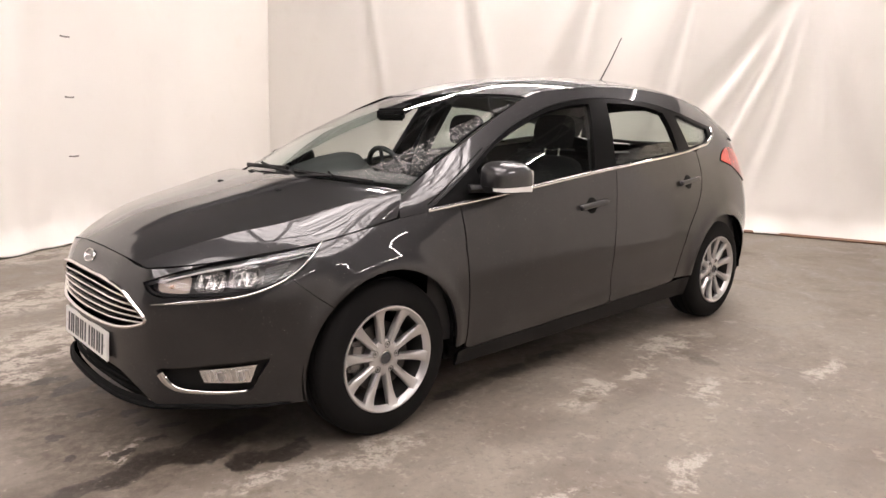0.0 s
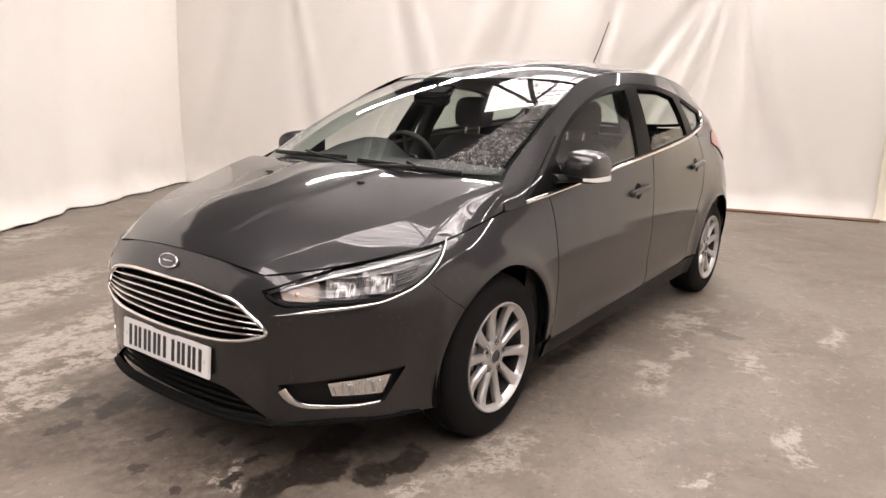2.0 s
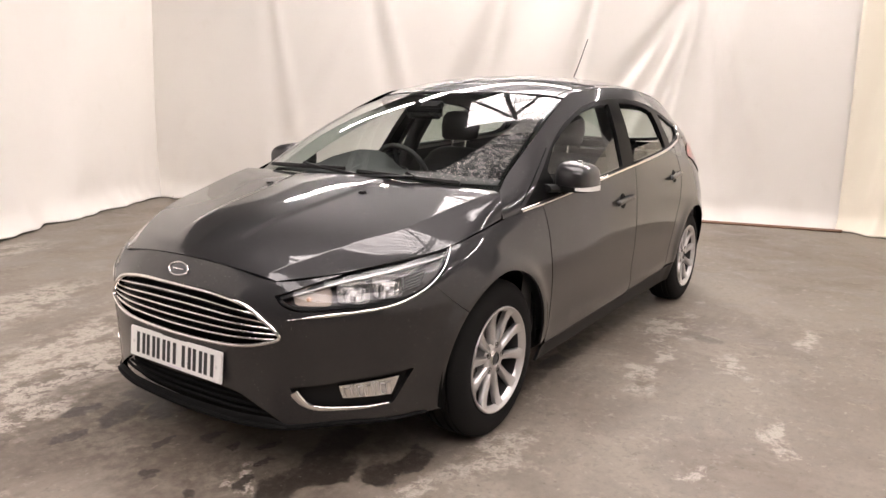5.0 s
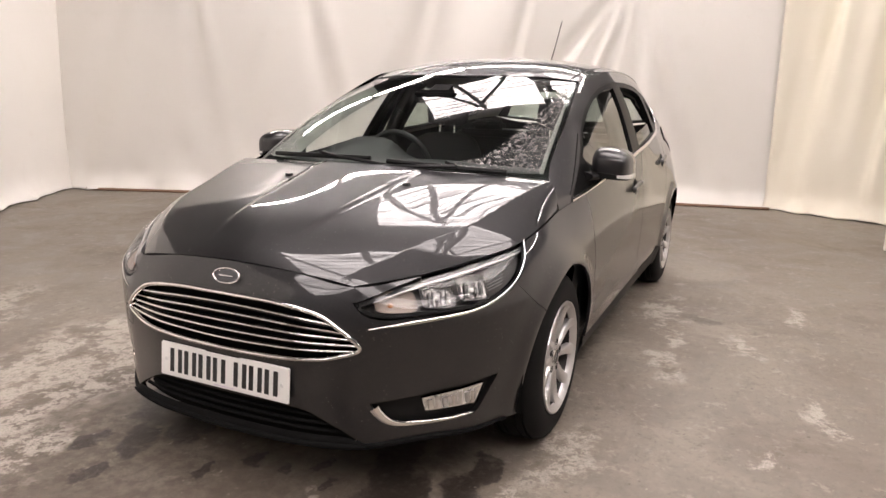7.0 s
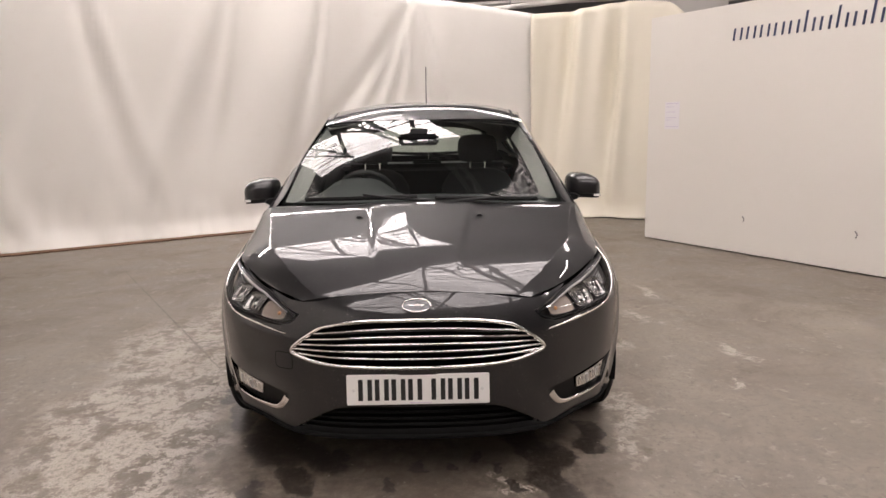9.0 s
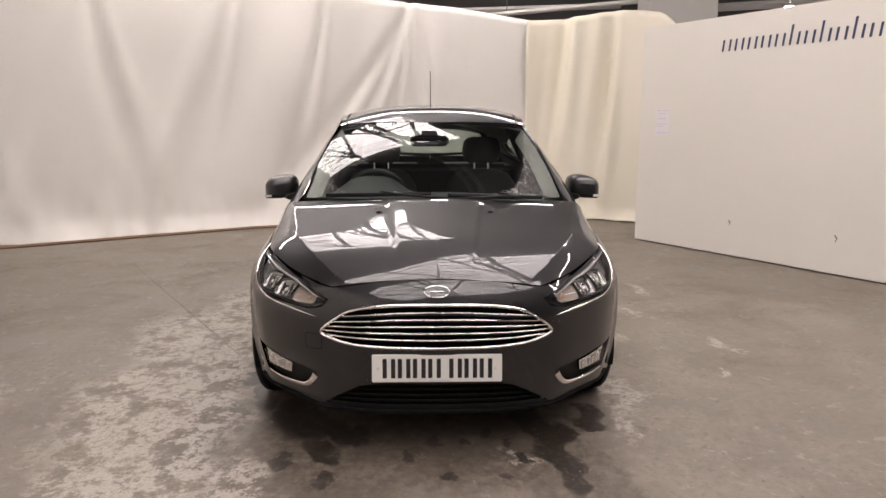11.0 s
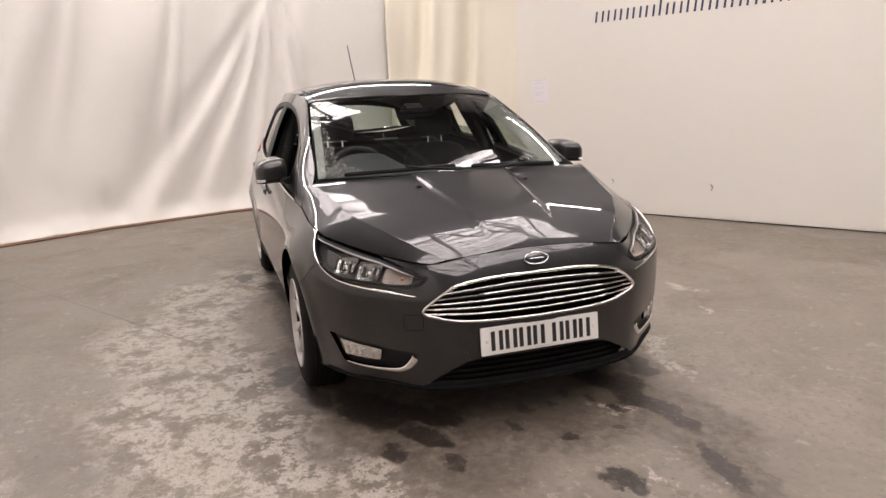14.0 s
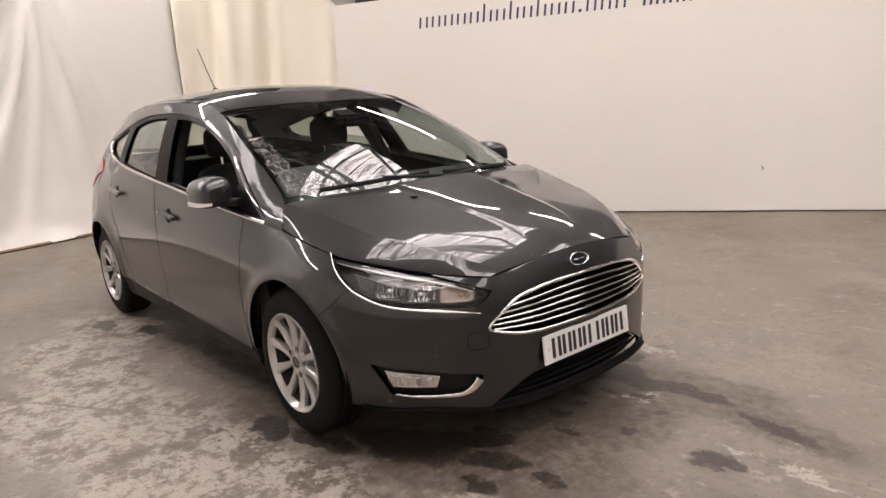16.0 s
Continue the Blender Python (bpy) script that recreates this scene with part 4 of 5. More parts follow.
def sill_z(x):
    return np.interp(x, [0.3, 0.47, 1.48, 2.15, 2.4], [0.258, 0.262, 0.291, 0.321, 0.331])


# outlines that several panels share, on the right side: (way along the waist, height)
LAMP_LOW = spline([(0.462, 0.655), (0.490, 0.630), (0.545, 0.616), (0.640, 0.621), (0.760, 0.629), (0.870, 0.640), (0.965, 0.667), (1.040, 0.715), (1.098, 0.790)], 6)
SEAM_TOP = (0.997, 0.688)
GRILLE = spline([(0.0, 0.643), (0.20, 0.639), (0.335, 0.621), (0.400, 0.590), (0.478, 0.526), (0.420, 0.497), (0.330, 0.480), (0.18, 0.472), (0.0, 0.470)], 5)
INTAKE = spline([(0.0, 0.318), (0.20, 0.317), (0.305, 0.308), (0.390, 0.270), (0.480, 0.222)], 5)
FOG = np.array([(0.508, 0.345), (0.535, 0.352), (0.62, 0.362), (0.76, 0.385), (0.935, 0.402), (0.900, 0.350), (0.862, 0.288), (0.845, 0.276), (0.70, 0.262), (0.600, 0.265), (0.555, 0.290), (0.520, 0.325)])


def lamp_top(s0, s1, n, drop):
    """The headlight's upper edge, which leaves the bonnet towards its inner tip."""
    line = top_line(s0, s1, n, drop)
    return line - np.stack([0 * line[:, 0], np.interp(line[:, 0], [0.462, 0.53, 0.60, 0.70], [0.044, 0.026, 0.012, 0.0])], -1)


def mirrored(poly):
    return np.asarray(poly) * [-1, 1]


def whole(half):
    """A closed outline from its right half, which runs from the middle to the middle."""
    return np.vstack([half, mirrored(half)[::-1][1:-1]])


def build_bumper():
    arch_part = side_s(arch(FRONT_AXLE, 136.1, 196, 18), 1)
    low = LAMP_LOW[LAMP_LOW[:, 0] < SEAM_TOP[0]]
    half = np.vstack([top_line(0, 0.69, 22, 0.002), lamp_top(0.685, 0.458, 10, 0.002) + [0, 0.001], low - [0.0, 0.006], [SEAM_TOP], arch_part, foot_line(arch_part[-1][0], 0.50, 18), foot_line(0.485, 0.0, 14)])
    lower = np.vstack([INTAKE, [(0.470, 0.212)], foot_line(0.45, 0, 8) + [0, 0.012]])
    holes = [whole(GRILLE), whole(lower), FOG, mirrored(FOG)]
    panel("front_bumper", shell, whole(half), PAINT, CAR, "painted bumper in body colour", holes=holes, step=(0.02, 0.014), thick=0.02)


def build_wing(sign):
    sx = 1 if sign > 0 else -1
    low = LAMP_LOW[LAMP_LOW[:, 0] >= SEAM_TOP[0]]
    s_hood = float(solve_s(0.385, 0.88, 0))
    door = side_s([(0.398, 0.883), (0.396, 0.70), (0.408, 0.50), (0.412, 0.29)], 1)
    out = np.vstack([low[::-1] + [0.006, 0], [(SEAM_TOP[0] + 0.004, SEAM_TOP[1] - 0.002)], side_s(arch(FRONT_AXLE, 135.6, 0, 34), 1), side_s([(0.350, 0.285)], 1), door[::-1], top_line(s_hood, 1.105, 22, 0.003)])
    panel("front_wing", shell, out * [sx, 1], PAINT, CAR, holes=(), step=(0.022, 0.018), flip=1)


def build_doors(sign):
    sx = sign
    fa = side_s([(0.404, 0.885), (0.402, 0.70), (0.414, 0.50), (0.418, 0.284)], 1)
    xb = np.linspace(0.43, 1.44, 14)
    bot = side_s(np.stack([xb, sill_z(xb)], -1), 1)
    ab = [(1.462, 0.310), (1.447, 0.407), (1.462, 0.65), (1.472, 0.80), (1.497, 0.994)]
    rb = side_s(ab, 1)
    s0, s1 = fa[0][0], rb[-1][0]
    out = np.vstack([fa, bot, rb, top_line(s1, s0, 20)[1:-1]])
    fdoor = panel("front_door", shell, out * [sx, 1], PAINT, CAR, step=(0.03, 0.022))
    rf = side_s(np.array(ab) + [0.006, 0], 1)
    xb = np.linspace(1.49, 2.07, 10)
    bot = side_s(np.stack([xb, sill_z(xb)], -1), 1)
    rear = side_s(spline([(2.095, 0.335), (2.108, 0.379), (2.148, 0.474), (2.224, 0.637), (2.307, 0.745), (2.395, 0.90), (2.43, 1.06)], 4), 1)
    out = np.vstack([rf[::-1], bot, rear, top_line(rear[-1][0], rf[-1][0], 16)[1:-1]])
    rdoor = panel("rear_door", shell, out * [sx, 1], PAINT, CAR, step=(0.03, 0.022))
    q = side_s(spline([(2.103, 0.335), (2.116, 0.379), (2.156, 0.474), (2.232, 0.637), (2.315, 0.745), (2.403, 0.90), (2.438, 1.06)], 4), 1)
    ar = side_s(arch(REAR_AXLE, 178, -14, 34), 1)
    ar0 = side_s([(2.275, 0.33)], 1)
    out = np.vstack([q, top_line(q[-1][0], 5.05, 24)[1:], [(5.05, 0.30)], foot_line(5.0, ar[-1][0] + 0.02, 10), ar[::-1], ar0])
    lamp = spline([(4.13, 1.000), (4.20, 1.045), (4.32, 1.078), (4.45, 1.062), (4.60, 0.985), (4.66, 0.880), (4.58, 0.845), (4.45, 0.885), (4.30, 0.955), (4.18, 0.985), (4.13, 1.000)], 4)[:-1]
    panel("rear_quarter", shell, out * [sx, 1], PAINT, CAR, holes=[lamp * [sx, 1]], step=(0.03, 0.025))
    panel("tail_light", shell, inset(lamp, 0.003) * [sx, 1], RED, CAR, "red tail light lens", step=(0.03, 0.02), lift=0.006)
    for door, x, z in ((fdoor, 1.27, 0.826), (rdoor, 2.225, 0.895)):
        build_handle(door, x, z, sign)
    # black sill under the doors
    xs = np.linspace(0.37, 2.27, 24)
    up = side_s(np.stack([xs, sill_z(xs) - 0.004], -1), 1)
    out = np.vstack([up, foot_line(up[-1][0], up[0][0], 24)])
    panel("sill", shell, out * [sx, 1], BLACK, CAR, "black plastic sill", step=(0.05, 0.02))


def build_handle(door, x, z, sign):
    s = float(solve_s(x, z, 0))
    tilt = 0.09
    a = np.linspace(0, 2 * math.pi, 20)[:-1]
    shade_disc = np.stack([s + 0.040 * np.cos(a) - 0.005, z - 0.002 + 0.040 * np.sin(a)], -1)
    # flat dark disc on the skin, painting the shade of the handle's hollow
    panel("handle_shade", shell, shade_disc * [sign, 1], LINING, door, "flat dark disc painting the shade behind the handle", step=(0.02, 0.02), lift=0.0015, thick=0.002)
    t = np.concatenate([[-0.108], np.linspace(-0.104, 0.104, 12), [0.108]])
    line = np.stack([sign * (s + t), z + tilt * t], -1)
    w = np.concatenate([[0.018], np.full(12, 0.029), [0.018]])
    ribbon("door_handle", shell, line, w, PAINT, door, "handle in body colour", 1, 0.012, 0.018)


def build_hood():
    edge = 0.9985
    out = np.array([(0.0015, -edge), (1.0, -edge), (1.0, edge), (0.0015, edge)])
    panel("bonnet", hood, out, PAINT, CAR, "bonnet with dust specks and reflections", step=(0.018, 0.011), flip=1, thick=0.02)


def build_roof():
    out = np.array([(0.974, -0.0), (1.006, -0.5), (1.068, -0.91), (1.30, -0.91), (2.0, -0.91), (2.7, -0.91), (3.05, -0.95), (3.08, 0), (3.05, 0.95), (2.7, 0.91), (2.0, 0.91), (1.30, 0.91), (1.068, 0.91), (1.006, 0.5)])
    panel("roof", roof, out, PAINT, CAR, step=(0.05, 0.06), flip=1)
    for sg in (1, -1):
        xs = np.linspace(1.07, 3.06, 24)
        out = np.vstack([np.stack([xs, np.full(24, 0.918 * sg)], -1), np.stack([xs[::-1], np.full(24, 1.004 * sg)], -1)])
        panel("roof_rail", roof, out, PAINT, CAR, step=(0.05, 0.03), flip=1)
        xs = np.linspace(1.09, 3.04, 30)
        line = np.stack([xs, np.full(30, 0.925 * sg)], -1)
        ribbon("roof_strip", roof, line, 0.018, BLACK, CAR, "black roof joint strip", 1, 0.003, 0.002)


DLO_TOP = [(0.262, 0.884), (0.33, 0.921), (0.435, 0.978), (0.555, 1.046), (0.67, 1.112), (0.85, 1.201), (1.00, 1.256), (1.20, 1.316), (1.45, 1.352), (1.70, 1.359), (2.00, 1.346), (2.30, 1.304), (2.50, 1.264), (2.80, 1.205)]


def belt(x, up=0.0):
    x = np.asarray(x, float)
    return np.stack([x, smooth(BELT_X, BELT_Z, x) + up], -1)


def build_cabin_side(sign):
    def fn(x, z):
        return cabin(x, z, sign)
    fl = -sign
    rail = np.stack([np.array(RAIL_X), np.array(RAIL_Z)], -1)
    rail = spline(rail, 5)
    dlo = np.vstack([spline(DLO_TOP, 4), [(2.775, 1.150), (2.70, 1.122)], belt(np.linspace(2.60, 0.29, 22), 0.012)])
    out = np.vstack([belt(np.linspace(0.10, 3.14, 30)), rail[::-1]])
    panel("body_side_frame", fn, out, PAINT, CAR, "pillars and roof rail in body colour", holes=[dlo], step=(0.035, 0.03), flip=fl, thick=0.03)
    fwin = np.vstack([[(0.560, 0.925)], spline([(0.555, 1.022), (0.70, 1.112), (0.90, 1.202), (1.10, 1.270), (1.30, 1.312), (1.468, 1.326)], 4), [(1.335, 1.000)], belt(np.linspace(1.32, 0.57, 12), 0.02)])
    rwin = np.vstack([[(1.512, 1.018)], spline([(1.618, 1.334), (1.80, 1.332), (2.00, 1.318), (2.165, 1.290)], 4), spline([(2.165, 1.29), (2.195, 1.20), (2.20, 1.076)], 4)[1:], belt(np.linspace(2.18, 1.53, 10), 0.02)])
    qwin = np.vstack([[(2.36, 1.088), (2.30, 1.270)], spline([(2.33, 1.280), (2.50, 1.243), (2.74, 1.195)], 4), [(2.72, 1.145), (2.66, 1.120)], belt(np.linspace(2.6, 2.38, 5), 0.02)])
    panel("window_surround", fn, inset(dlo, 0.001), SATIN_BLACK, CAR, "satin black window surround", holes=[fwin, rwin, qwin], step=(0.035, 0.03), flip=fl, thick=0.03, lift=-0.003)
    ribbon("pillar_groove", fn, spline([(0.245, 0.893), (0.32, 0.934), (0.43, 0.994), (0.55, 1.062), (0.64, 1.112)], 5), 0.006, LINING, CAR, "dark joint line along the pillar", fl, 0.003, 0.002)
    # the right front and left rear windows are wound down
    if sign > 0:
        panel("rear_side_window", fn, inset(rwin, -0.004), PRIVACY, CAR, "tinted side glass", step=(0.05, 0.05), flip=fl, thick=0, lift=-0.014)
    else:
        panel("front_side_window", fn, inset(fwin, -0.004), WET_GLASS, CAR, "side glass with dried water spots", step=(0.05, 0.05), flip=fl, thick=0, lift=-0.014)
        cut = smooth(BELT_X, BELT_Z, rwin[:, 0]) + 0.085
        low = rwin.copy()
        low[:, 1] = np.minimum(low[:, 1], cut)
        panel("rear_side_window", fn, low, PRIVACY, CAR, "half-lowered tinted side glass", step=(0.05, 0.05), flip=fl, thick=0.004, lift=-0.014)
    panel("quarter_window", fn, inset(qwin, -0.004), PRIVACY, CAR, "small tinted quarter glass", step=(0.05, 0.05), flip=fl, thick=0, lift=-0.012)
    line = np.vstack([belt(np.linspace(0.236, 2.64, 60), 0.004), spline([(2.68, 1.112), (2.765, 1.142), (2.80, 1.175), (2.812, 1.205)], 5)])
    ribbon("chrome_strip", fn, line, 0.017, CHROME, CAR, "bright chrome waistline strip", fl, 0.004, 0.007)


def build_screen():
    out = np.array([(0.015, -0.996), (0.5, -0.996), (0.997, -0.996), (0.997, 0.996), (0.5, 0.996), (0.015, 0.996)])
    panel("windscreen", screen, out, SCREEN_GLASS, CAR, "windscreen with water spots by the edges", step=(0.03, 0.05), flip=1, thick=0)
    ring = np.array([(0.0, -1.0), (1.0, -1.0), (1.0, 1.0), (0.0, 1.0)])
    hole = np.array([(0.060, -0.975), (0.5, -0.986), (0.968, -0.982), (0.975, 0), (0.968, 0.982), (0.5, 0.986), (0.060, 0.975), (0.046, 0.6), (0.040, 0), (0.046, -0.6)])
    panel("windscreen_band", screen, ring, GLOSS_BLACK, CAR, "black band round the windscreen", holes=[hole], step=(0.03, 0.05), flip=1, thick=0, lift=-0.006)
    # cowl under the wipers
    bm = bmesh.new()
    ys = np.linspace(-0.70, 0.70, 25)
    rows = []
    for dx, dz in ((-0.06, -0.02), (0.0, -0.005), (0.06, 0.012), (0.10, 0.03)):
        base = screen(np.full(25, 0.0), ys / 0.715)
        rows.append([bm.verts.new((b[0] + dx, b[1], b[2] + dz - 0.012)) for b in base])
    for a, b in zip(rows, rows[1:]):
        for i in range(24):
            bm.faces.new((a[i], a[i + 1], b[i + 1], b[i]))
    part("cowl", bm, BLACK, CAR, "black plastic cowl")


build_bumper()
for side in (1, -1):
    build_wing(side)
    build_doors(side)
    build_cabin_side(side)
build_hood()
build_roof()
build_screen()

# ---- the car's wheels ----


def build_wheel():
    """One wheel about the y axis with its face towards -y, at the origin."""
    w = new("wheel")
    w.parent = CAR
    bm = bmesh.new()
    prof = [(0.095, 0.200), (0.100, 0.215), (0.103, 0.245), (0.098, 0.275), (0.086, 0.298), (0.075, 0.309), (0.060, 0.314), (0.058, 0.308), (0.050, 0.308), (0.048, 0.316), (0.030, 0.317), (0.028, 0.309), (0.020, 0.309), (0.018, 0.317), (0.0, 0.317)]
    prof = [(-y, r) for y, r in prof] + [(y, r) for y, r in prof[::-1][1:]]
    prof += [(0.085, 0.195), (-0.085, 0.195)]
    lathe(bm, prof, 72, True)
    part("tyre", bm, RUBBER, w, "black tyre")
    bm = bmesh.new()
    lathe(bm, [(-0.098, 0.214), (-0.1045, 0.2125), (-0.1055, 0.208), (-0.1025, 0.2045), (-0.096, 0.1985), (-0.088, 0.193), (-0.080, 0.190)], 72)
    part("rim", bm, ALLOY, w, "silver alloy rim")
    # same alloy as the rim, coloured dark for the shade between the spokes
    bm = bmesh.new()
    lathe(bm, [(-0.080, 0.190), (-0.055, 0.188), (0.05, 0.185), (0.09, 0.197), (0.092, 0.212)], 72)
    part("barrel", bm, SHADED_BARREL, w, "inner barrel of the rim with its shade in the colour")
    for k in range(10):
        bm = bmesh.new()
        rows = []
        for r, wd, y, dp in ((0.036, 0.011, -0.072, 0.03), (0.062, 0.0140, -0.080, 0.03), (0.10, 0.0145, -0.082, 0.028), (0.15, 0.0172, -0.085, 0.026), (0.180, 0.0205, -0.090, 0.024), (0.194, 0.0255, -0.096, 0.024), (0.2060, 0.0360, -0.1015, 0.020)):
            rows.append([bm.verts.new((a * wd, y + b * dp, r)) for a, b in ((-1.0, 1.0), (-1.0, 0.25), (-0.55, 0.0), (0.0, 0.10), (0.55, 0.0), (1.0, 0.25), (1.0, 1.0))])
        for a, b in zip(rows, rows[1:]):
            for i in range(6):
                bm.faces.new((a[i], a[i + 1], b[i + 1], b[i]))
        bmesh.ops.rotate(bm, cent=(0, 0, 0), matrix=Matrix.Rotation(radians(36 * k + 18), 3, "Y"), verts=bm.verts)
        part("spoke", bm, ALLOY, w, sharp=50)
    bm = bmesh.new()
    lathe(bm, [(-0.060, 0.001), (-0.066, 0.026), (-0.076, 0.032), (-0.079, 0.040), (-0.078, 0.062), (-0.070, 0.074), (-0.045, 0.078), (0.0, 0.078)], 40)
    part("hub", bm, ALLOY, w)
    for k in range(5):
        a = radians(72 * k + 90)
        bm = bmesh.new()
        lathe(bm, [(-0.0795, 0.0135), (-0.0805, 0.0115), (-0.074, 0.0105), (-0.070, 0.0)], 14)
        bmesh.ops.translate(bm, vec=(0.055 * math.cos(a), 0, 0.055 * math.sin(a)), verts=bm.verts)
        part("bolt_well", bm, BLACK, w)
        bm = bmesh.new()
        lathe(bm, [(-0.079, 0.0), (-0.0785, 0.006), (-0.072, 0.0085), (-0.066, 0.009)], 6)
        bmesh.ops.translate(bm, vec=(0.055 * math.cos(a), 0, 0.055 * math.sin(a)), verts=bm.verts)
        part("wheel_bolt", bm, STEEL, w)
    bm = bmesh.new()
    lathe(bm, [(-0.083, 0.0), (-0.0825, 0.015), (-0.080, 0.024), (-0.074, 0.027)], 28)
    part("centre_cap", bm, EMBLEM, w, "dark centre cap")
    bm = bmesh.new()
    lathe(bm, [(-0.083, 0.0265), (-0.082, 0.029), (-0.076, 0.030)], 28)
    part("cap_ring", bm, CHROME, w)
    bm = bmesh.new()
    lathe(bm, [(-0.040, 0.07), (-0.040, 0.138), (-0.020, 0.138), (-0.018, 0.07)], 48, True)
    part("brake_disc", bm, STEEL, w, "worn steel brake disc")
    bm = bmesh.new()
    box(bm, (-0.158, -0.055, -0.06), (-0.09, 0.0, 0.06), 0.015)
    part("brake_caliper", bm, SCUFF, w, "dull grey brake caliper")
    return w


def build_wheels():
    w = build_wheel()
    spots = [(FRONT_AXLE, -0.772, radians(0)), (REAR_AXLE, -0.770, radians(0)), (FRONT_AXLE, 0.780, math.pi), (REAR_AXLE, 0.770, math.pi)]
    for n, (x, y, a) in enumerate(spots):
        m = Matrix.Translation((x, y, 0.313)) @ Matrix.Rotation(a, 4, "Z") @ Matrix.Rotation(radians((9, 25, 13, 30)[n]), 4, "Y")
        if n == 0:
            w.matrix_basis = m
        else:
            copy_thing(w, m)
    for x in (FRONT_AXLE, REAR_AXLE):
        for sg in (1, -1):
            bm = bmesh.new()
            rows = []
            for y in (0.50, 0.846):
                rows.append([bm.verts.new((x + 0.368 * math.cos(a), sg * y, ARCH_Z + 0.368 * math.sin(a))) for a in np.linspace(-0.10, math.pi + 0.25, 30)])
            for i in range(29):
                bm.faces.new((rows[0][i], rows[0][i + 1], rows[1][i + 1], rows[1][i]))
            bm.faces.new(rows[0])
            part("wheel_liner", bm, LINING, CAR, "black wheel arch liner", 60)


# ---- front of the car ----


def closed(poly):
    return np.vstack([poly, poly[:1]])


def build_front():
    back = inset(whole(GRILLE), -0.02)
    panel("grille_mesh", shell, back, LINING, CAR, "black grille backing", step=(0.04, 0.03), thick=0, lift=-0.045)
    ribbon("grille_frame", shell, closed(whole(GRILLE)), 0.013, CHROME, CAR, "chrome grille surround", 1, 0.006, 0.010)
    ring = whole(GRILLE)
    for f in (0.84, 0.675, 0.51, 0.345, 0.18):
        ss = np.linspace(0, 0.48, 240)
        z = 0.470 + 0.172 * f + (0.11 - 0.31 * f) * ss ** 2
        ok = inside(np.stack([ss, z], -1), ring)
        end = ss[ok].max()
        ss = np.linspace(-end, end, 40)
        z = 0.470 + 0.172 * f + (0.11 - 0.31 * f) * ss ** 2
        slat = ribbon("grille_slat", shell, np.stack([ss, z], -1), 0.0080, CHROME, CAR, "slim chrome grille slat", 1, -0.004, 0.010)
        ribbon("slat_body", shell, np.stack([ss, z - 0.004], -1), 0.018, GLOSS_BLACK, CAR, "gloss black slat blade", 1, -0.016, 0.010)
    # emblem: a plain oval
    a = np.linspace(0, 2 * math.pi, 33)[:-1]
    oval = np.stack([0.054 * np.cos(a), 0.692 + 0.021 * np.sin(a)], -1)
    panel("emblem", shell, oval, EMBLEM, CAR, "plain dark blue oval emblem", step=(0.02, 0.01), lift=0.006, thick=0.006)
    ribbon("emblem_ring", shell, closed(oval), 0.005, CHROME, CAR, "bright oval ring", 1, 0.008, 0.006)
    ribbon("emblem_bar", shell, np.stack([np.linspace(-0.030, 0.030, 8), np.full(8, 0.692)], -1), 0.005, CHROME, CAR, "bright bar on the emblem", 1, 0.0105, 0.003)
    # lower intake
    lower = np.vstack([INTAKE, [(0.470, 0.212)], foot_line(0.45, 0, 8) + [0, 0.012]])
    panel("intake_backing", shell, inset(whole(lower), -0.015), LINING, CAR, "black lower intake", step=(0.05, 0.03), thick=0, lift=-0.05)
    for z, e in ((0.288, 0.335), (0.262, 0.39), (0.238, 0.44)):
        ss = np.linspace(-e, e, 30)
        ribbon("intake_slat", shell, np.stack([ss, np.full(30, z)], -1), 0.010, LINING, CAR, "black intake slat", 1, -0.020, 0.010)
    ss = np.linspace(-1.0, 1.0, 81)
    zz = around(FOOT_Z, ss) + 0.004
    thin = np.clip((1.0 - np.abs(ss)) / 0.25, 0.12, 1)
    near = np.clip((0.50 - np.abs(ss)) / 0.06, 0, 1)
    ribbon("splitter", shell, np.stack([ss, zz + 0.010 * near], -1), (0.018 + 0.026 * near) * thin, LINING, CAR, "black lower lip", 1, 0.004, 0.010)
    ss = np.linspace(-0.50, 0.50, 41)
    ribbon("lip_edge", shell, np.stack([ss, around(FOOT_Z, ss) + 0.008], -1), 0.020 * np.clip((0.50 - np.abs(ss)) / 0.04, 0.1, 1), LINING, CAR, "thin front edge of the lower lip", 1, 0.010, 0.012)
    # fog lamps
    for sg in (1, -1):
        panel("fog_recess", shell, inset(FOG, -0.012) * [sg, 1], BLACK, CAR, "black fog lamp recess", step=(0.03, 0.02), thick=0, lift=-0.022)
        quad = spline([(0.668, 0.349), (0.76, 0.361), (0.872, 0.374), (0.878, 0.366), (0.856, 0.314), (0.846, 0.309), (0.77, 0.305), (0.690, 0.303), (0.680, 0.308), (0.668, 0.349)], 3)[:-1]
        fog = panel("fog_lamp", shell, quad * [sg, 1], FOGSILVER, CAR, "clear fog lamp with a bright reflector", step=(0.02, 0.012), thick=0.02, lift=-0.012)
        panel("fog_lens", shell, quad * [sg, 1], LENS, fog, "clear lens", step=(0.03, 0.02), thick=0.0, lift=0.0)
        for k, u in enumerate((0.70, 0.722, 0.748, 0.775, 0.80, 0.824, 0.846)):
            z0, z1 = 0.311 + 0.006 * (k % 2), 0.340 + 0.10 * (u - 0.70) + 0.010 * (k % 3 == 1)
            ribbon("lens_facet", shell, np.array([(u * sg, z0), (u * sg + 0.004, (z0 + z1) / 2), (u * sg + 0.006, z1)]), 0.020 - 0.004 * (k % 2), (CHROME, FOGSILVER, ALLOY)[k % 3], fog, "", 1, -0.009, 0.006)
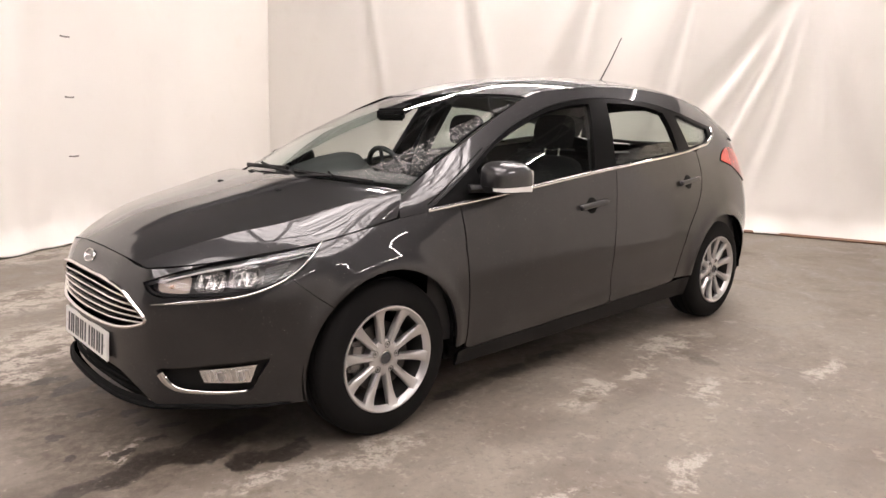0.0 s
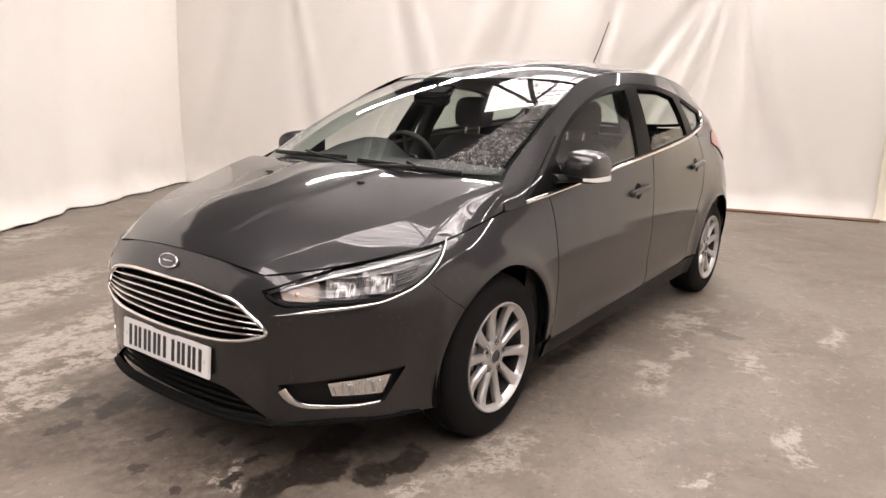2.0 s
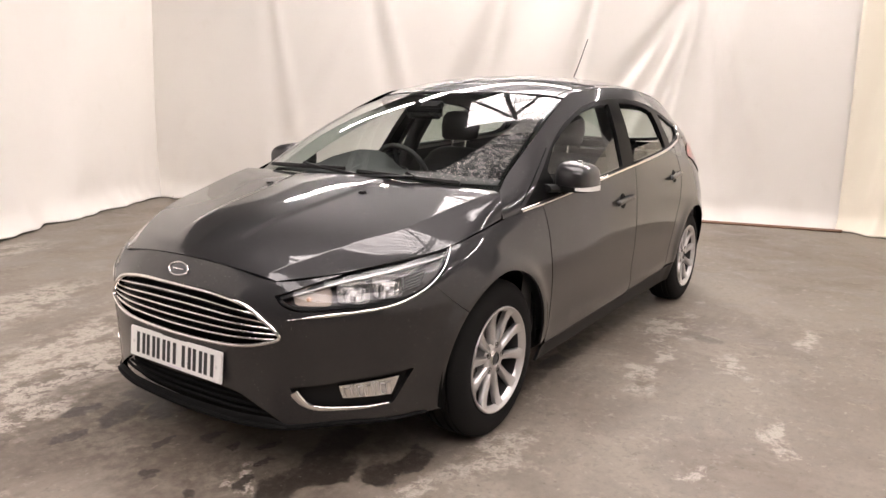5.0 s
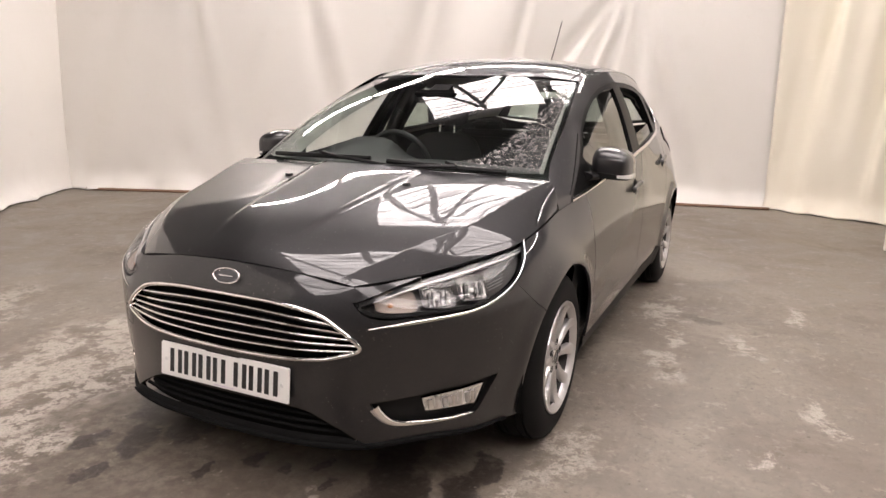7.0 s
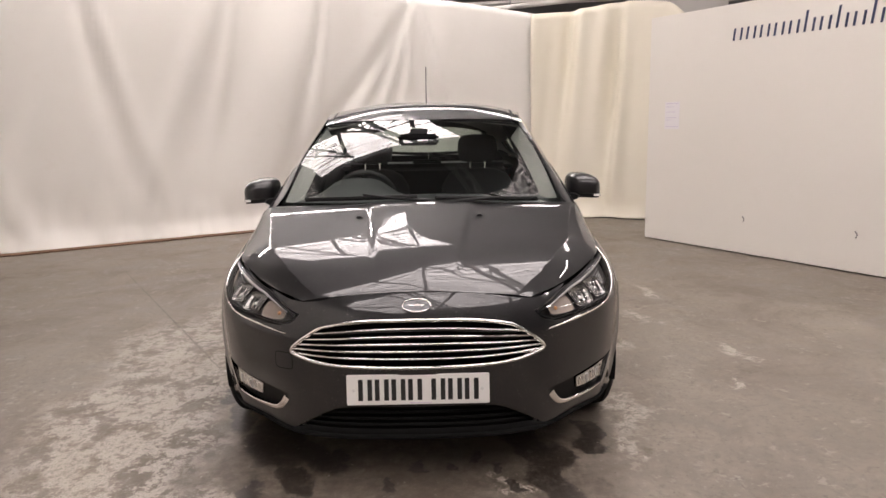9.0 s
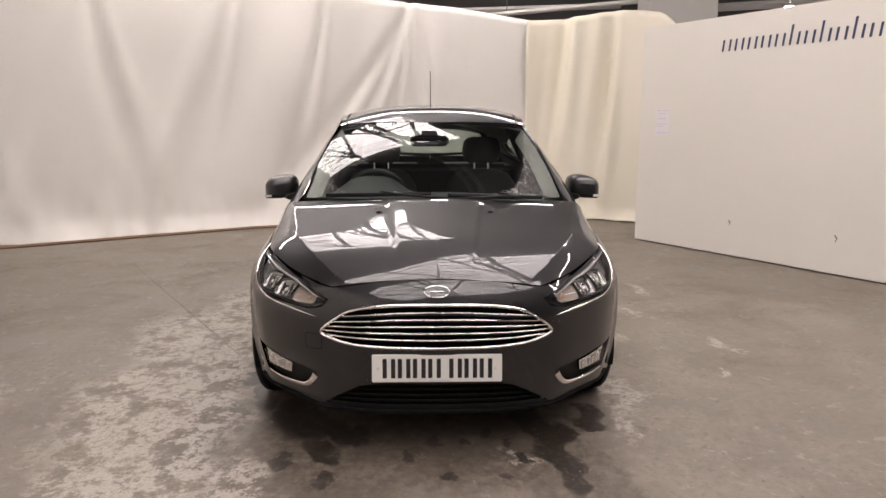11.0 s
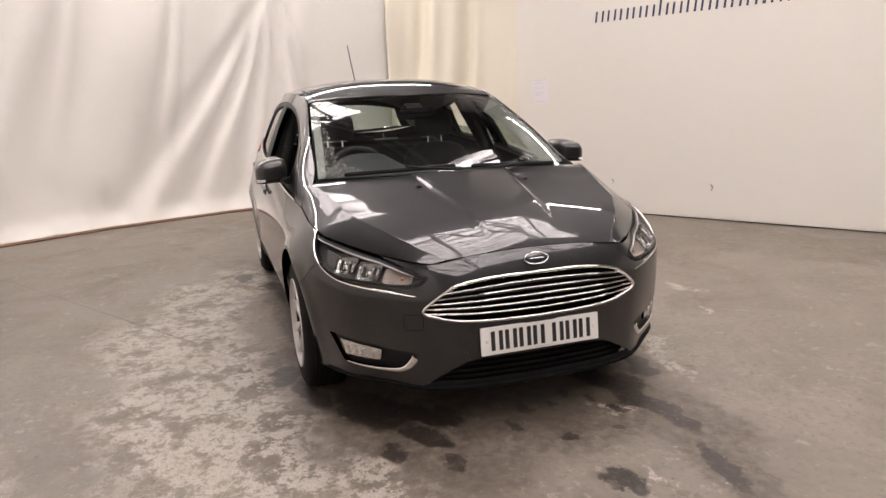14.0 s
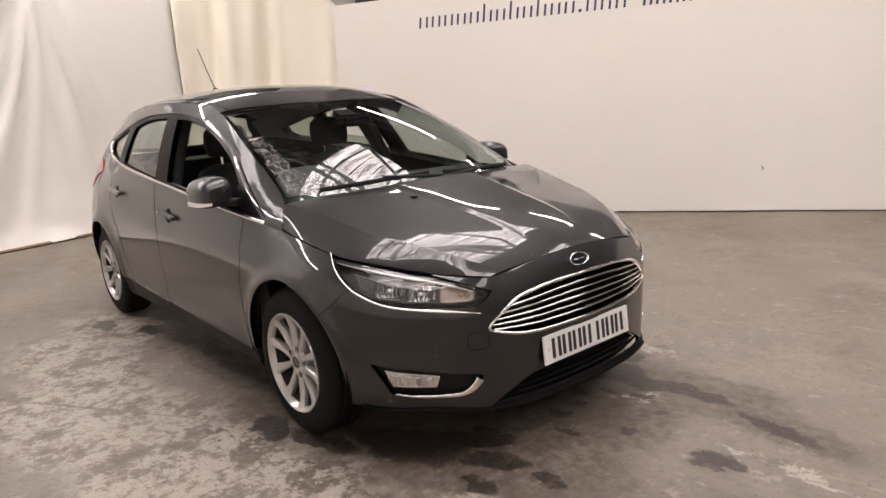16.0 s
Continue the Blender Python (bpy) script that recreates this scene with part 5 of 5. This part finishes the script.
        line = spline([(0.522, 0.330), (0.534, 0.312), (0.558, 0.288), (0.595, 0.272), (0.66, 0.268), (0.75, 0.270), (0.842, 0.281)], 5)
        t = np.linspace(0, 1, len(line))
        wd = np.interp(t, [0, 0.25, 0.5, 0.8, 1], [0.030, 0.027, 0.018, 0.012, 0.007])
        ribbon("fog_trim", shell, line * [sg, 1], wd, CHROME, CAR, "satin chrome fog lamp trim", 1, 0.002, 0.0035)
    # round-cornered cover of the towing eye
    a = np.linspace(0, 2 * math.pi, 29)
    sq = np.stack([0.520 + 0.040 * np.sign(np.cos(a)) * np.abs(np.cos(a)) ** 0.4, 0.478 + 0.032 * np.sign(np.sin(a)) * np.abs(np.sin(a)) ** 0.4], -1)
    ribbon("tow_cover_joint", shell, sq, 0.003, LINING, CAR, "thin joint of the towing eye cover", 1, 0.0035, 0.0012)
    # number plate with bars in place of the characters
    plate = new("number_plate")
    plate.parent = CAR
    plate.matrix_basis = pose(-0.854, 0, 0.388, 0, 5, 0)
    bm = bmesh.new()
    box(bm, (-0.006, -0.262, -0.0565), (0.004, 0.262, 0.0565), 0.003)
    part("plate", bm, PLATE, plate, "white plate")
    bm = bmesh.new()
    box(bm, (0.0045, -0.20, -0.05), (0.03, 0.20, 0.05), 0.004)
    part("plate_holder", bm, BLACK, plate)
    y = 0.219
    for k in range(7):
        if k == 4:
            y -= 0.024
        for o in (0.0, 0.034):
            bm = bmesh.new()
            box(bm, (-0.0072, y - o - 0.017, -0.0395), (-0.006, y - o, 0.0395))
            part("character_bar", bm, INK, plate, "black bar", 0)
        y -= 0.061
    for yy in (-0.236, 0.236):
        bm = bmesh.new()
        lathe(bm, [(-0.0085, 0.0), (-0.008, 0.005), (-0.006, 0.0065)], 12)
        bmesh.ops.rotate(bm, cent=(0, 0, 0), matrix=Matrix.Rotation(radians(-90), 3, "Z"), verts=bm.verts)
        bmesh.ops.translate(bm, vec=(0, yy, 0), verts=bm.verts)
        part("screw_cap", bm, CLEAR, plate, "pale screw cap")
    bm = bmesh.new()
    box(bm, (-0.007, -0.05, -0.0505), (-0.006, 0.03, -0.0475))
    part("print_bar", bm, PRINT, plate, "", 0)


def dish(name, sg, s, z, ru, rz, mat, parent, label, depth=0.024, lift=-0.006):
    """A lamp's reflector bowl, sunk into the skin."""
    bm = bmesh.new()
    rings = []
    for f, dp in ((1.0, 0.0), (0.92, 0.35), (0.75, 0.7), (0.5, 0.92), (0.22, 1.0)):
        a = np.linspace(0, 2 * math.pi, 25)[:-1] + 0.13
        ca, sa = np.cos(a), np.sin(a)
        q = np.maximum(np.abs(ca), np.abs(sa)) ** 0.85
        u, v = s + ru * f * ca / q, z + rz * f * sa / q
        p = np.stack([u * sg, v], -1)
        c = shell(p[:, 0], p[:, 1]) + normal_at(shell, p, -1) * (lift - depth * dp)
        rings.append([bm.verts.new(x) for x in c])
    for a, b in zip(rings, rings[1:]):
        for i in range(24):
            bm.faces.new((a[i], a[(i + 1) % 24], b[(i + 1) % 24], b[i]))
    bm.faces.new(rings[-1])
    return part(name, bm, mat, parent, label, 12)


def build_headlamp(sg):
    upper = lamp_top(1.092, 0.468, 24, 0.005)
    outline = np.vstack([LAMP_LOW, upper])
    lamp = panel("headlight", shell, inset(outline, -0.006) * [sg, 1], BOWL, CAR, "clear headlight with twin bowls and an amber indicator", step=(0.03, 0.02), thick=0, lift=-0.036)
    panel("lens", shell, inset(outline, 0.002) * [sg, 1], LENS, lamp, "clear lens", step=(0.025, 0.015), thick=0.004, lift=-0.001)
    # dark upper part of the lamp and, under it, a painted lens reflection
    xs = np.linspace(0.525, 1.06, 20)
    up = lamp_top(0.525, 1.06, 20, 0.009)
    lowz = np.minimum(np.interp(xs, [0.50, 0.66, 0.80, 0.90, 1.0, 1.06], [0.672, 0.703, 0.727, 0.742, 0.762, 0.776]), up[:, 1] - 0.008)
    dn = np.stack([xs, lowz], -1)
    panel("lamp_brow", shell, np.vstack([dn, up[::-1]]) * [sg, 1], BROW, lamp, "dark brow inside the lens", step=(0.03, 0.015), thick=0.006, lift=-0.006)
    ribbon("lens_glint_strip", shell, dn * [sg, 1], np.interp(xs, [0.525, 0.62, 0.85, 1.06], [0.003, 0.005, 0.006, 0.003]), ALLOY, lamp, "bright strip painting the rooflight's reflection in the lens", 1, -0.004, 0.004)
    dish("main_bowl", sg, 0.838, 0.689, 0.052, 0.034, REFLECTOR, lamp, "bright reflector bowl")
    dish("dip_bowl", sg, 0.722, 0.673, 0.054, 0.033, REFLECTOR, lamp, "bright reflector bowl")
    dish("indicator_bowl", sg, 0.590, 0.660, 0.062, 0.030, BULB, lamp, "pale indicator bowl with an amber bulb", 0.014)
    # facets of the bowls
    for s0, z0 in ((0.838, 0.689), (0.722, 0.673)):
        for k, (du, w, hi) in enumerate(((-0.034, 0.005, 0.018), (-0.024, 0.004, 0.021), (-0.012, 0.006, 0.023), (0.014, 0.005, 0.022), (0.026, 0.004, 0.019), (0.036, 0.005, 0.016))):
            u = s0 + du
            ribbon("facet", shell, np.array([((u - 0.003) * sg, z0 - hi), (u * sg, z0), ((u + 0.004) * sg, z0 + hi - 0.004 * (k % 2))]), w, (CHROME, STEEL, FOGSILVER)[k % 3], lamp, "", 1, -0.016 - 0.004 * (k % 2), 0.008)
    for s, z, mat in ((0.838, 0.689, CLEAR), (0.722, 0.673, CLEAR), (0.575, 0.655, AMBER)):
        bm = bmesh.new()
        p = np.array([[s * sg, z]])
        c, n = shell(p[:, 0], p[:, 1])[0], normal_at(shell, p, -1)[0]
        bmesh.ops.create_uvsphere(bm, u_segments=14, v_segments=8, radius=0.008, matrix=Matrix.Translation(Vector(c - n * 0.020)))
        part("bulb", bm, mat, lamp)
    for k in range(6):
        u = np.linspace(0.905, 0.985 - 0.004 * k, 6)
        ribbon("lamp_rib", shell, np.stack([u * sg, 0.728 - 0.009 * k + 0.22 * (u - 0.905)], -1), 0.004, GIRDER, lamp, "", 1, -0.030, 0.008)
    panel("bezel", shell, np.vstack([inset(outline, 0.001)]) * [sg, 1], BLACK, lamp, "black bezel inside the lens", holes=[inset(outline, 0.011) * [sg, 1]], step=(0.03, 0.02), thick=0.02, lift=-0.006)
    line = spline([(1.104, 0.795), (1.062, 0.741), (1.010, 0.695), (0.956, 0.664), (0.89, 0.640), (0.82, 0.624), (0.74, 0.613), (0.66, 0.604), (0.58, 0.594), (0.504, 0.583)], 5)
    t = np.linspace(0, 1, len(line))
    ribbon("lamp_trim", shell, line * [sg, 1], np.interp(t, [0, 0.5, 0.8, 1], [0.006, 0.007, 0.011, 0.003]), CHROME, CAR, "chrome strip under the headlight", 1, 0.0035, 0.003)


# ---- upper parts ----


def build_mirror(sg):
    ob = new("wing_mirror")
    ob.parent = CAR
    ob["label"] = "door mirror in body colour with a clear indicator strip"
    cx, cy, cz, ax, ay, az = 0.600, 0.887, 0.990, 0.122, 0.087, 0.076

    def blob(lo, hi, grow=1.0, n=28, m=16):
        bm = bmesh.new()
        rows = []
        for j in range(m + 1):
            v = lo + (hi - lo) * j / m
            row = []
            for i in range(n):
                u = 2 * math.pi * i / n
                cu, su = math.cos(u), math.sin(u)
                pw = 2.9 if v > 0 else 7.0
                r = max(0.0, 1 - abs(v) ** pw) ** (1 / pw)
                px = math.copysign(abs(cu) ** 0.62, cu) * r
                py = math.copysign(abs(su) ** 0.55, su) * r
                if px > 0:
                    px *= 1.0
                y = cy + ay * py * grow
                taper = 1 - (0.20 if v > 0 else 0.06) * ((py + 1) / 2) ** 2.5
                row.append(bm.verts.new((cx + ax * px * grow - 0.015 * py + 0.02, sg * y, cz + az * v * taper * grow + 0.010 * (1 - py) * 0.5 - 0.004)))
            rows.append(row)
        for a, b in zip(rows, rows[1:]):
            for i in range(n):
                bm.faces.new((a[i], a[(i + 1) % n], b[(i + 1) % n], b[i]))
        bm.faces.new(rows[0][::-1])
        bm.faces.new(rows[-1])
        return bm
    part("cap", blob(-0.42, 0.995), PAINT, ob, "painted mirror cap", 50)
    part("base", blob(-0.74, -0.44, 0.985), BLACK, ob, "black mirror underside", 50)
    bm = bmesh.new()
    rows = []
    for k in range(13):
        u = math.radians(50 + (165 - 50) * k / 12)
        cu, su = math.cos(u), math.sin(u)
        px, py = math.copysign(abs(cu) ** 0.62, cu), math.copysign(abs(su) ** 0.55, su)
        h = 0.013 * (1 - 0.55 * k / 12)
        base = Vector((cx + ax * px * 0.985 - 0.015 * py + 0.02, sg * (cy + ay * py * 0.985), cz - 0.040 - 0.004 * (1 - k / 12)))
        outv = Vector((px, sg * py, 0)) * 0.004
        rows.append([bm.verts.new(base + outv + Vector((0, 0, d))) for d in (-h, 0.0, h)] + [bm.verts.new(base - outv * 2 + Vector((0, 0, d))) for d in (h, -h)])
    for a, b in zip(rows, rows[1:]):
        for i in range(5):
            bm.faces.new((a[i], a[(i + 1) % 5], b[(i + 1) % 5], b[i]))
    bm.faces.new(rows[0])
    bm.faces.new(rows[-1])
    part("indicator", bm, CLEAR, ob, "clear indicator strip", 40)
    bm = bmesh.new()
    tube(bm, [(0.475, sg * 0.795, 0.945), (0.53, sg * 0.82, 0.944), (0.60, sg * 0.865, 0.946)], [0.046, 0.042, 0.034], 12, flat=0.42)
    part("arm", bm, BLACK, ob, "black mirror arm")
    bm = bmesh.new()
    box(bm, (cx + 0.105, sg * cy - 0.056, cz - 0.030), (cx + 0.134, sg * cy + 0.056, cz + 0.032), 0.004)
    part("mirror_glass", bm, CHROME, ob, "mirror glass")
    return ob


def build_aerial():
    bm = bmesh.new()
    tube(bm, [(2.44, 0, 1.478), (2.50, 0, 1.504), (2.56, 0, 1.470)], [0.030, 0.026, 0.012], 10, flat=0.5)
    ob = part("aerial_base", bm, BLACK, CAR, "black aerial base")
    bm = bmesh.new()
    tube(bm, [(2.495, 0, 1.495), (2.60, 0, 1.625), (2.732, 0, 1.808)], [0.0045, 0.0035, 0.003], 8)
    part("aerial", bm, BLACK, CAR, "thin black roof aerial")


def build_wipers():
    for (b0, w0), (b1, w1), pivot in (((0.036, 0.80), (0.046, 0.02), (0.0, 0.42)), ((0.012, -0.80), (0.034, -0.10), (-0.01, -0.28))):
        n = 12
        b, w = np.linspace(b0, b1, n), np.linspace(w0, w1, n)
        c = screen(b, w) + [-0.006, 0, 0.022]
        bm = bmesh.new()
        tube(bm, c, 0.008, 6, flat=1.4)
        part("wiper_blade", bm, BLACK, CAR, "black wiper blade")
        e = screen(np.array([pivot[0]]), np.array([pivot[1]]))[0]
        m = screen(np.array([(b0 + b1) / 2]), np.array([(w0 + w1) / 2 - 0.02]))[0]
        bm = bmesh.new()
        tube(bm, [e + [0, (0.35 if pivot[1] < 0.3 else -0.55), 0.012], (e + m) / 2 + [0, -0.12, 0.035], m + [-0.008, 0, 0.040]], [0.014, 0.011, 0.008], 8, flat=0.7)
        part("wiper_arm", bm, BLACK, CAR, "black wiper arm")
    for y in (-0.272, 0.272):
        bm = bmesh.new()
        a = hood(np.array([0.765]), np.array([y / 0.80]))[0]
        box(bm, (a[0] - 0.012, y - 0.014, a[2] - 0.004), (a[0] + 0.014, y + 0.014, a[2] + 0.008), 0.004)
        part("washer_jet", bm, BLACK, CAR, "black washer jet")


def build_spots():
    for sg, poly in ((-1, [(0.07, -0.40), (0.055, -0.60), (0.06, -0.96), (0.30, -0.978), (0.60, -0.984), (0.90, -0.986), (0.80, -0.92), (0.60, -0.86), (0.40, -0.78), (0.24, -0.70), (0.13, -0.62), (0.10, -0.50)]),
                     (1, [(0.07, 0.62), (0.055, 0.72), (0.06, 0.96), (0.30, 0.978), (0.60, 0.984), (0.84, 0.986), (0.70, 0.93), (0.50, 0.87), (0.30, 0.84), (0.16, 0.78), (0.11, 0.70)])):
        panel("water_film", screen, np.array(poly), SPOTS, CAR, "dried water spots on the windscreen", step=(0.05, 0.06), flip=1, thick=0, lift=0.002)


def build_tail():
    def back(b, w):
        aw = np.abs(w)
        return np.stack([3.085 + 0.175 * b - 0.10 * aw ** 2.2 + 0.03 * np.sin(math.pi * b), w * (0.52 + 0.115 * b), 1.372 - 0.312 * b - 0.095 * aw ** 2.6 * (1 - b) + 0.045 * aw ** 2 * b], -1)
    ring = np.array([(0, -1), (1, -1), (1, 1), (0, 1)], float)
    hole = np.array([(0.18, -0.86), (0.93, -0.88), (0.93, 0.88), (0.18, 0.86)])
    panel("tailgate_frame", back, ring, PAINT, CAR, holes=[hole], step=(0.06, 0.06), flip=-1, thick=0.02)
    panel("rear_window", back, inset(hole, -0.01), PRIVACY, CAR, "tinted rear window", step=(0.08, 0.1), flip=-1, thick=0)
    for sg in (1, -1):
        out = np.vstack([top_line(5.055, STEP[-1] - 0.002, 12), foot_line(STEP[-1] - 0.002, 5.055, 12)])
        panel("tailgate", shell, out * [sg, 1], PAINT, CAR, step=(0.05, 0.05))


# ---- cabin ----


def loft(bm, sections, cap=True):
    rows = [[bm.verts.new(tuple(map(float, p))) for p in s] for s in sections]
    n = len(rows[0])
    for a, b in zip(rows, rows[1:]):
        for i in range(n):
            bm.faces.new((a[i], a[(i + 1) % n], b[(i + 1) % n], b[i]))
    if cap:
        bm.faces.new(rows[0][::-1])
        bm.faces.new(rows[-1])


def rounded(cx, cz, hw, hd, n=20, p=3.0):
    a = np.linspace(0, 2 * math.pi, n + 1)[:-1]
    c, s = np.cos(a), np.sin(a)
    r = (np.abs(c) ** p + np.abs(s) ** p) ** (-1 / p)
    return hw * c * r, hd * s * r


def build_seat(y0):
    seat = new("front_seat")
    seat.parent = CAR
    seat["label"] = "dark cloth front seat with a headrest"
    def slab(rows):
        bm = bmesh.new()
        sec = []
        for x, z, w, d in rows:
            u, v = rounded(0, 0, w, d)
            sec.append(np.stack([x + v, y0 + u, np.full(len(u), z)], -1))
        loft(bm, sec)
        return bm
    part("backrest", slab([(1.36, 0.50, 0.22, 0.07), (1.42, 0.62, 0.25, 0.085), (1.48, 0.80, 0.26, 0.085), (1.53, 0.93, 0.245, 0.075), (1.56, 1.00, 0.20, 0.062), (1.572, 1.03, 0.14, 0.045), (1.576, 1.04, 0.08, 0.02)]), FABRIC, seat, "", 60)
    part("headrest", slab([(1.575, 1.085, 0.10, 0.03), (1.578, 1.10, 0.128, 0.045), (1.585, 1.17, 0.138, 0.052), (1.59, 1.23, 0.130, 0.048), (1.592, 1.258, 0.105, 0.035), (1.592, 1.268, 0.06, 0.015)]), FABRIC, seat, "", 60)
    for yy in (-0.05, 0.05):
        bm = bmesh.new()
        tube(bm, [(1.565, y0 + yy, 1.03), (1.575, y0 + yy, 1.12)], 0.007, 8)
        part("headrest_post", bm, CHROME, seat)
    bm = bmesh.new()
    box(bm, (0.90, y0 - 0.25, 0.40), (1.45, y0 + 0.25, 0.58), 0.05, 3)
    part("cushion", bm, FABRIC, seat)


def build_cabin():
    for y in (0.36, -0.36):
        build_seat(y)
    rear = new("rear_seat")
    rear.parent = CAR
    bm = bmesh.new()
    box(bm, (1.95, -0.66, 0.40), (2.40, 0.66, 0.60), 0.05, 3)
    part("cushion", bm, FABRIC, rear)
    bm = bmesh.new()
    box(bm, (2.32, -0.66, 0.45), (2.48, 0.66, 1.03), 0.05, 3)
    part("backrest", bm, FABRIC, rear)
    for y in (-0.42, 0.0, 0.42):
        bm = bmesh.new()
        box(bm, (2.39, y - 0.13, 1.02), (2.47, y + 0.13, 1.10 if y else 1.06), 0.03, 3)
        part("headrest", bm, FABRIC, rear)
    bm = bmesh.new()
    box(bm, (2.48, -0.70, 0.98), (3.12, 0.70, 1.01), 0.01)
    part("parcel_shelf", bm, TRIM, CAR, "dark parcel shelf")
    # dashboard
    bm = bmesh.new()
    sec = []
    for y in np.linspace(-0.735, 0.735, 31):
        hump = 0.105 * math.exp(-((y - 0.36) / 0.19) ** 4) + 0.012 * math.exp(-((y + 0.05) / 0.2) ** 2)
        e = 0.17 * (abs(y) / 0.735) ** 2.4
        sec.append([(0.10 + e, y, 0.945), (0.30 + 0.6 * e, y, 0.962), (0.52, y, 0.955 + 0.7 * hump), (0.66, y, 0.945 + hump), (0.70, y, 0.925 + hump * 0.8), (0.72, y, 0.84), (0.69, y, 0.70), (0.72, y, 0.55), (0.40, y, 0.50), (0.20, y, 0.70)])
    loft(bm, sec)
    part("dashboard", bm, TRIM, CAR, "dark grey dashboard", 40)
    wheel = new("steering_wheel")
    wheel.parent = CAR
    wheel["label"] = "black steering wheel"
    wheel.matrix_basis = Matrix.Translation((0.955, 0.35, 0.905)) @ Matrix.Rotation(radians(66), 4, "Y")
    bm = bmesh.new()
    a = np.linspace(0, 2 * math.pi, 41)[:-1]
    tube(bm, np.stack([0.178 * np.cos(a), 0.178 * np.sin(a), 0 * a], -1), 0.015, 10, True)
    part("rim", bm, TRIM, wheel)
    bm = bmesh.new()
    box(bm, (-0.06, -0.075, -0.05), (0.06, 0.075, 0.0), 0.02)
    part("boss", bm, TRIM, wheel)
    for d in (math.pi, 0.5 * math.pi, 1.5 * math.pi):
        bm = bmesh.new()
        tube(bm, [(0.04 * math.cos(d), 0.04 * math.sin(d), -0.03), (0.175 * math.cos(d), 0.175 * math.sin(d), 0.0)], 0.016, 8, flat=0.5)
        part("spoke", bm, TRIM, wheel)
    bm = bmesh.new()
    tube(bm, [(0.95, 0.35, 0.90), (0.66, 0.35, 0.78)], 0.035, 10)
    part("steering_column", bm, TRIM, CAR)
    # rear-view mirror and sensor housing
    bm = bmesh.new()
    box(bm, (0.685, -0.095, 1.225), (0.715, 0.135, 1.290), 0.014, 3)
    rv = part("rear_view_mirror", bm, LINING, CAR, "black rear-view mirror")
    bm = bmesh.new()
    box(bm, (0.66, -0.05, 1.215), (0.82, 0.09, 1.255), 0.02, 2)
    for v in bm.verts:
        v.co.z += 0.42 * (v.co.x - 0.65)
    part("sensor_housing", bm, LINING, CAR, "black sensor housing behind the windscreen")
    # linings
    xs = np.linspace(1.06, 3.0, 8)
    lin = np.vstack([np.stack([xs, np.full(8, -0.99)], -1), np.stack([xs[::-1], np.full(8, 0.99)], -1)])
    panel("headlining", roof, lin, TRIM_GREY, CAR, "pale grey headlining", step=(0.1, 0.1), flip=1, thick=0, lift=-0.035)
    for sg in (1, -1):
        xs = np.linspace(0.20, 3.05, 30)
        up = side_s(np.stack([xs, smooth(BELT_X, BELT_Z, xs) - 0.004], -1), 1)
        dn = side_s(np.stack([xs[::-1], np.full(30, 0.30)], -1), 1)
        panel("door_lining", shell, np.vstack([up, dn]) * [sg, 1], TRIM, CAR, "dark door trim", step=(0.1, 0.08), thick=0, lift=-0.055)

        def fn(x, z):
            return cabin(x, z, sg)
        rail = spline(np.stack([np.array(RAIL_X), np.array(RAIL_Z)], -1), 5)
        dlo = np.vstack([spline(DLO_TOP, 4), [(2.775, 1.150), (2.70, 1.122)], belt(np.linspace(2.60, 0.29, 22), 0.012)])
        out = np.vstack([belt(np.linspace(0.12, 3.12, 30)), rail[::-1]])
        panel("pillar_lining", fn, out, TRIM_GREY, CAR, "grey pillar trim", holes=[inset(dlo, 0.012)], step=(0.06, 0.05), flip=-sg, thick=0, lift=-0.045)
        b = np.linspace(0.08, 0.97, 16)
        bm = bmesh.new()
        rows = []
        for w, dp in ((0.988, 0.012), (0.972, 0.040), (0.945, 0.075), (0.94, 0.095)):
            uv = np.stack([b, np.full(16, w * sg)], -1)
            rows.append([bm.verts.new(q) for q in screen(uv[:, 0], uv[:, 1]) - normal_at(screen, uv, 1) * dp])
        for r0, r1 in zip(rows, rows[1:]):
            for i in range(15):
                bm.faces.new((r0[i], r0[i + 1], r1[i + 1], r1[i]))
        part("pillar_trim", bm, PILLAR_TRIM, CAR, "pale windscreen pillar trim", 60)
        bm = bmesh.new()
        tube(bm, [(1.55, sg * 0.60, 1.32), (1.50, sg * 0.67, 1.15), (1.46, sg * 0.735, 0.95), (1.45, sg * 0.76, 0.55)], 0.022, 6, flat=0.3, up=(1, 0, 0))
        part("seat_belt", bm, TRIM, CAR, "dark seat belt")
        bm = bmesh.new()
        tube(bm, [(1.62, sg * 0.585, 1.35), (1.55, sg * 0.70, 1.10), (1.51, sg * 0.765, 0.90), (1.50, sg * 0.78, 0.50)], 0.06, 8, flat=0.5, up=(1, 0, 0))
        part("pillar", bm, TRIM, CAR, "dark centre pillar trim")
    # floor and added blocks that close the body from below against light
    bm = bmesh.new()
    box(bm, (0.36, -0.78, 0.19), (2.28, 0.78, 0.36), 0.03)
    part("floor_pan", bm, LINING, CAR, "black floor pan")
    bm = bmesh.new()
    box(bm, (-0.72, -0.50, 0.20), (0.40, 0.50, 0.60), 0.05)
    part("engine_bay_block", bm, LINING, CAR, "black block added to stop light through the engine bay")
    bm = bmesh.new()
    box(bm, (2.26, -0.50, 0.25), (3.25, 0.50, 0.60), 0.05)
    part("boot_floor", bm, LINING, CAR, "black boot floor")


build_wheels()
build_front()
for side in (1, -1):
    build_headlamp(side)
    build_mirror(side)
build_aerial()
build_wipers()
build_spots()
build_tail()
build_cabin()
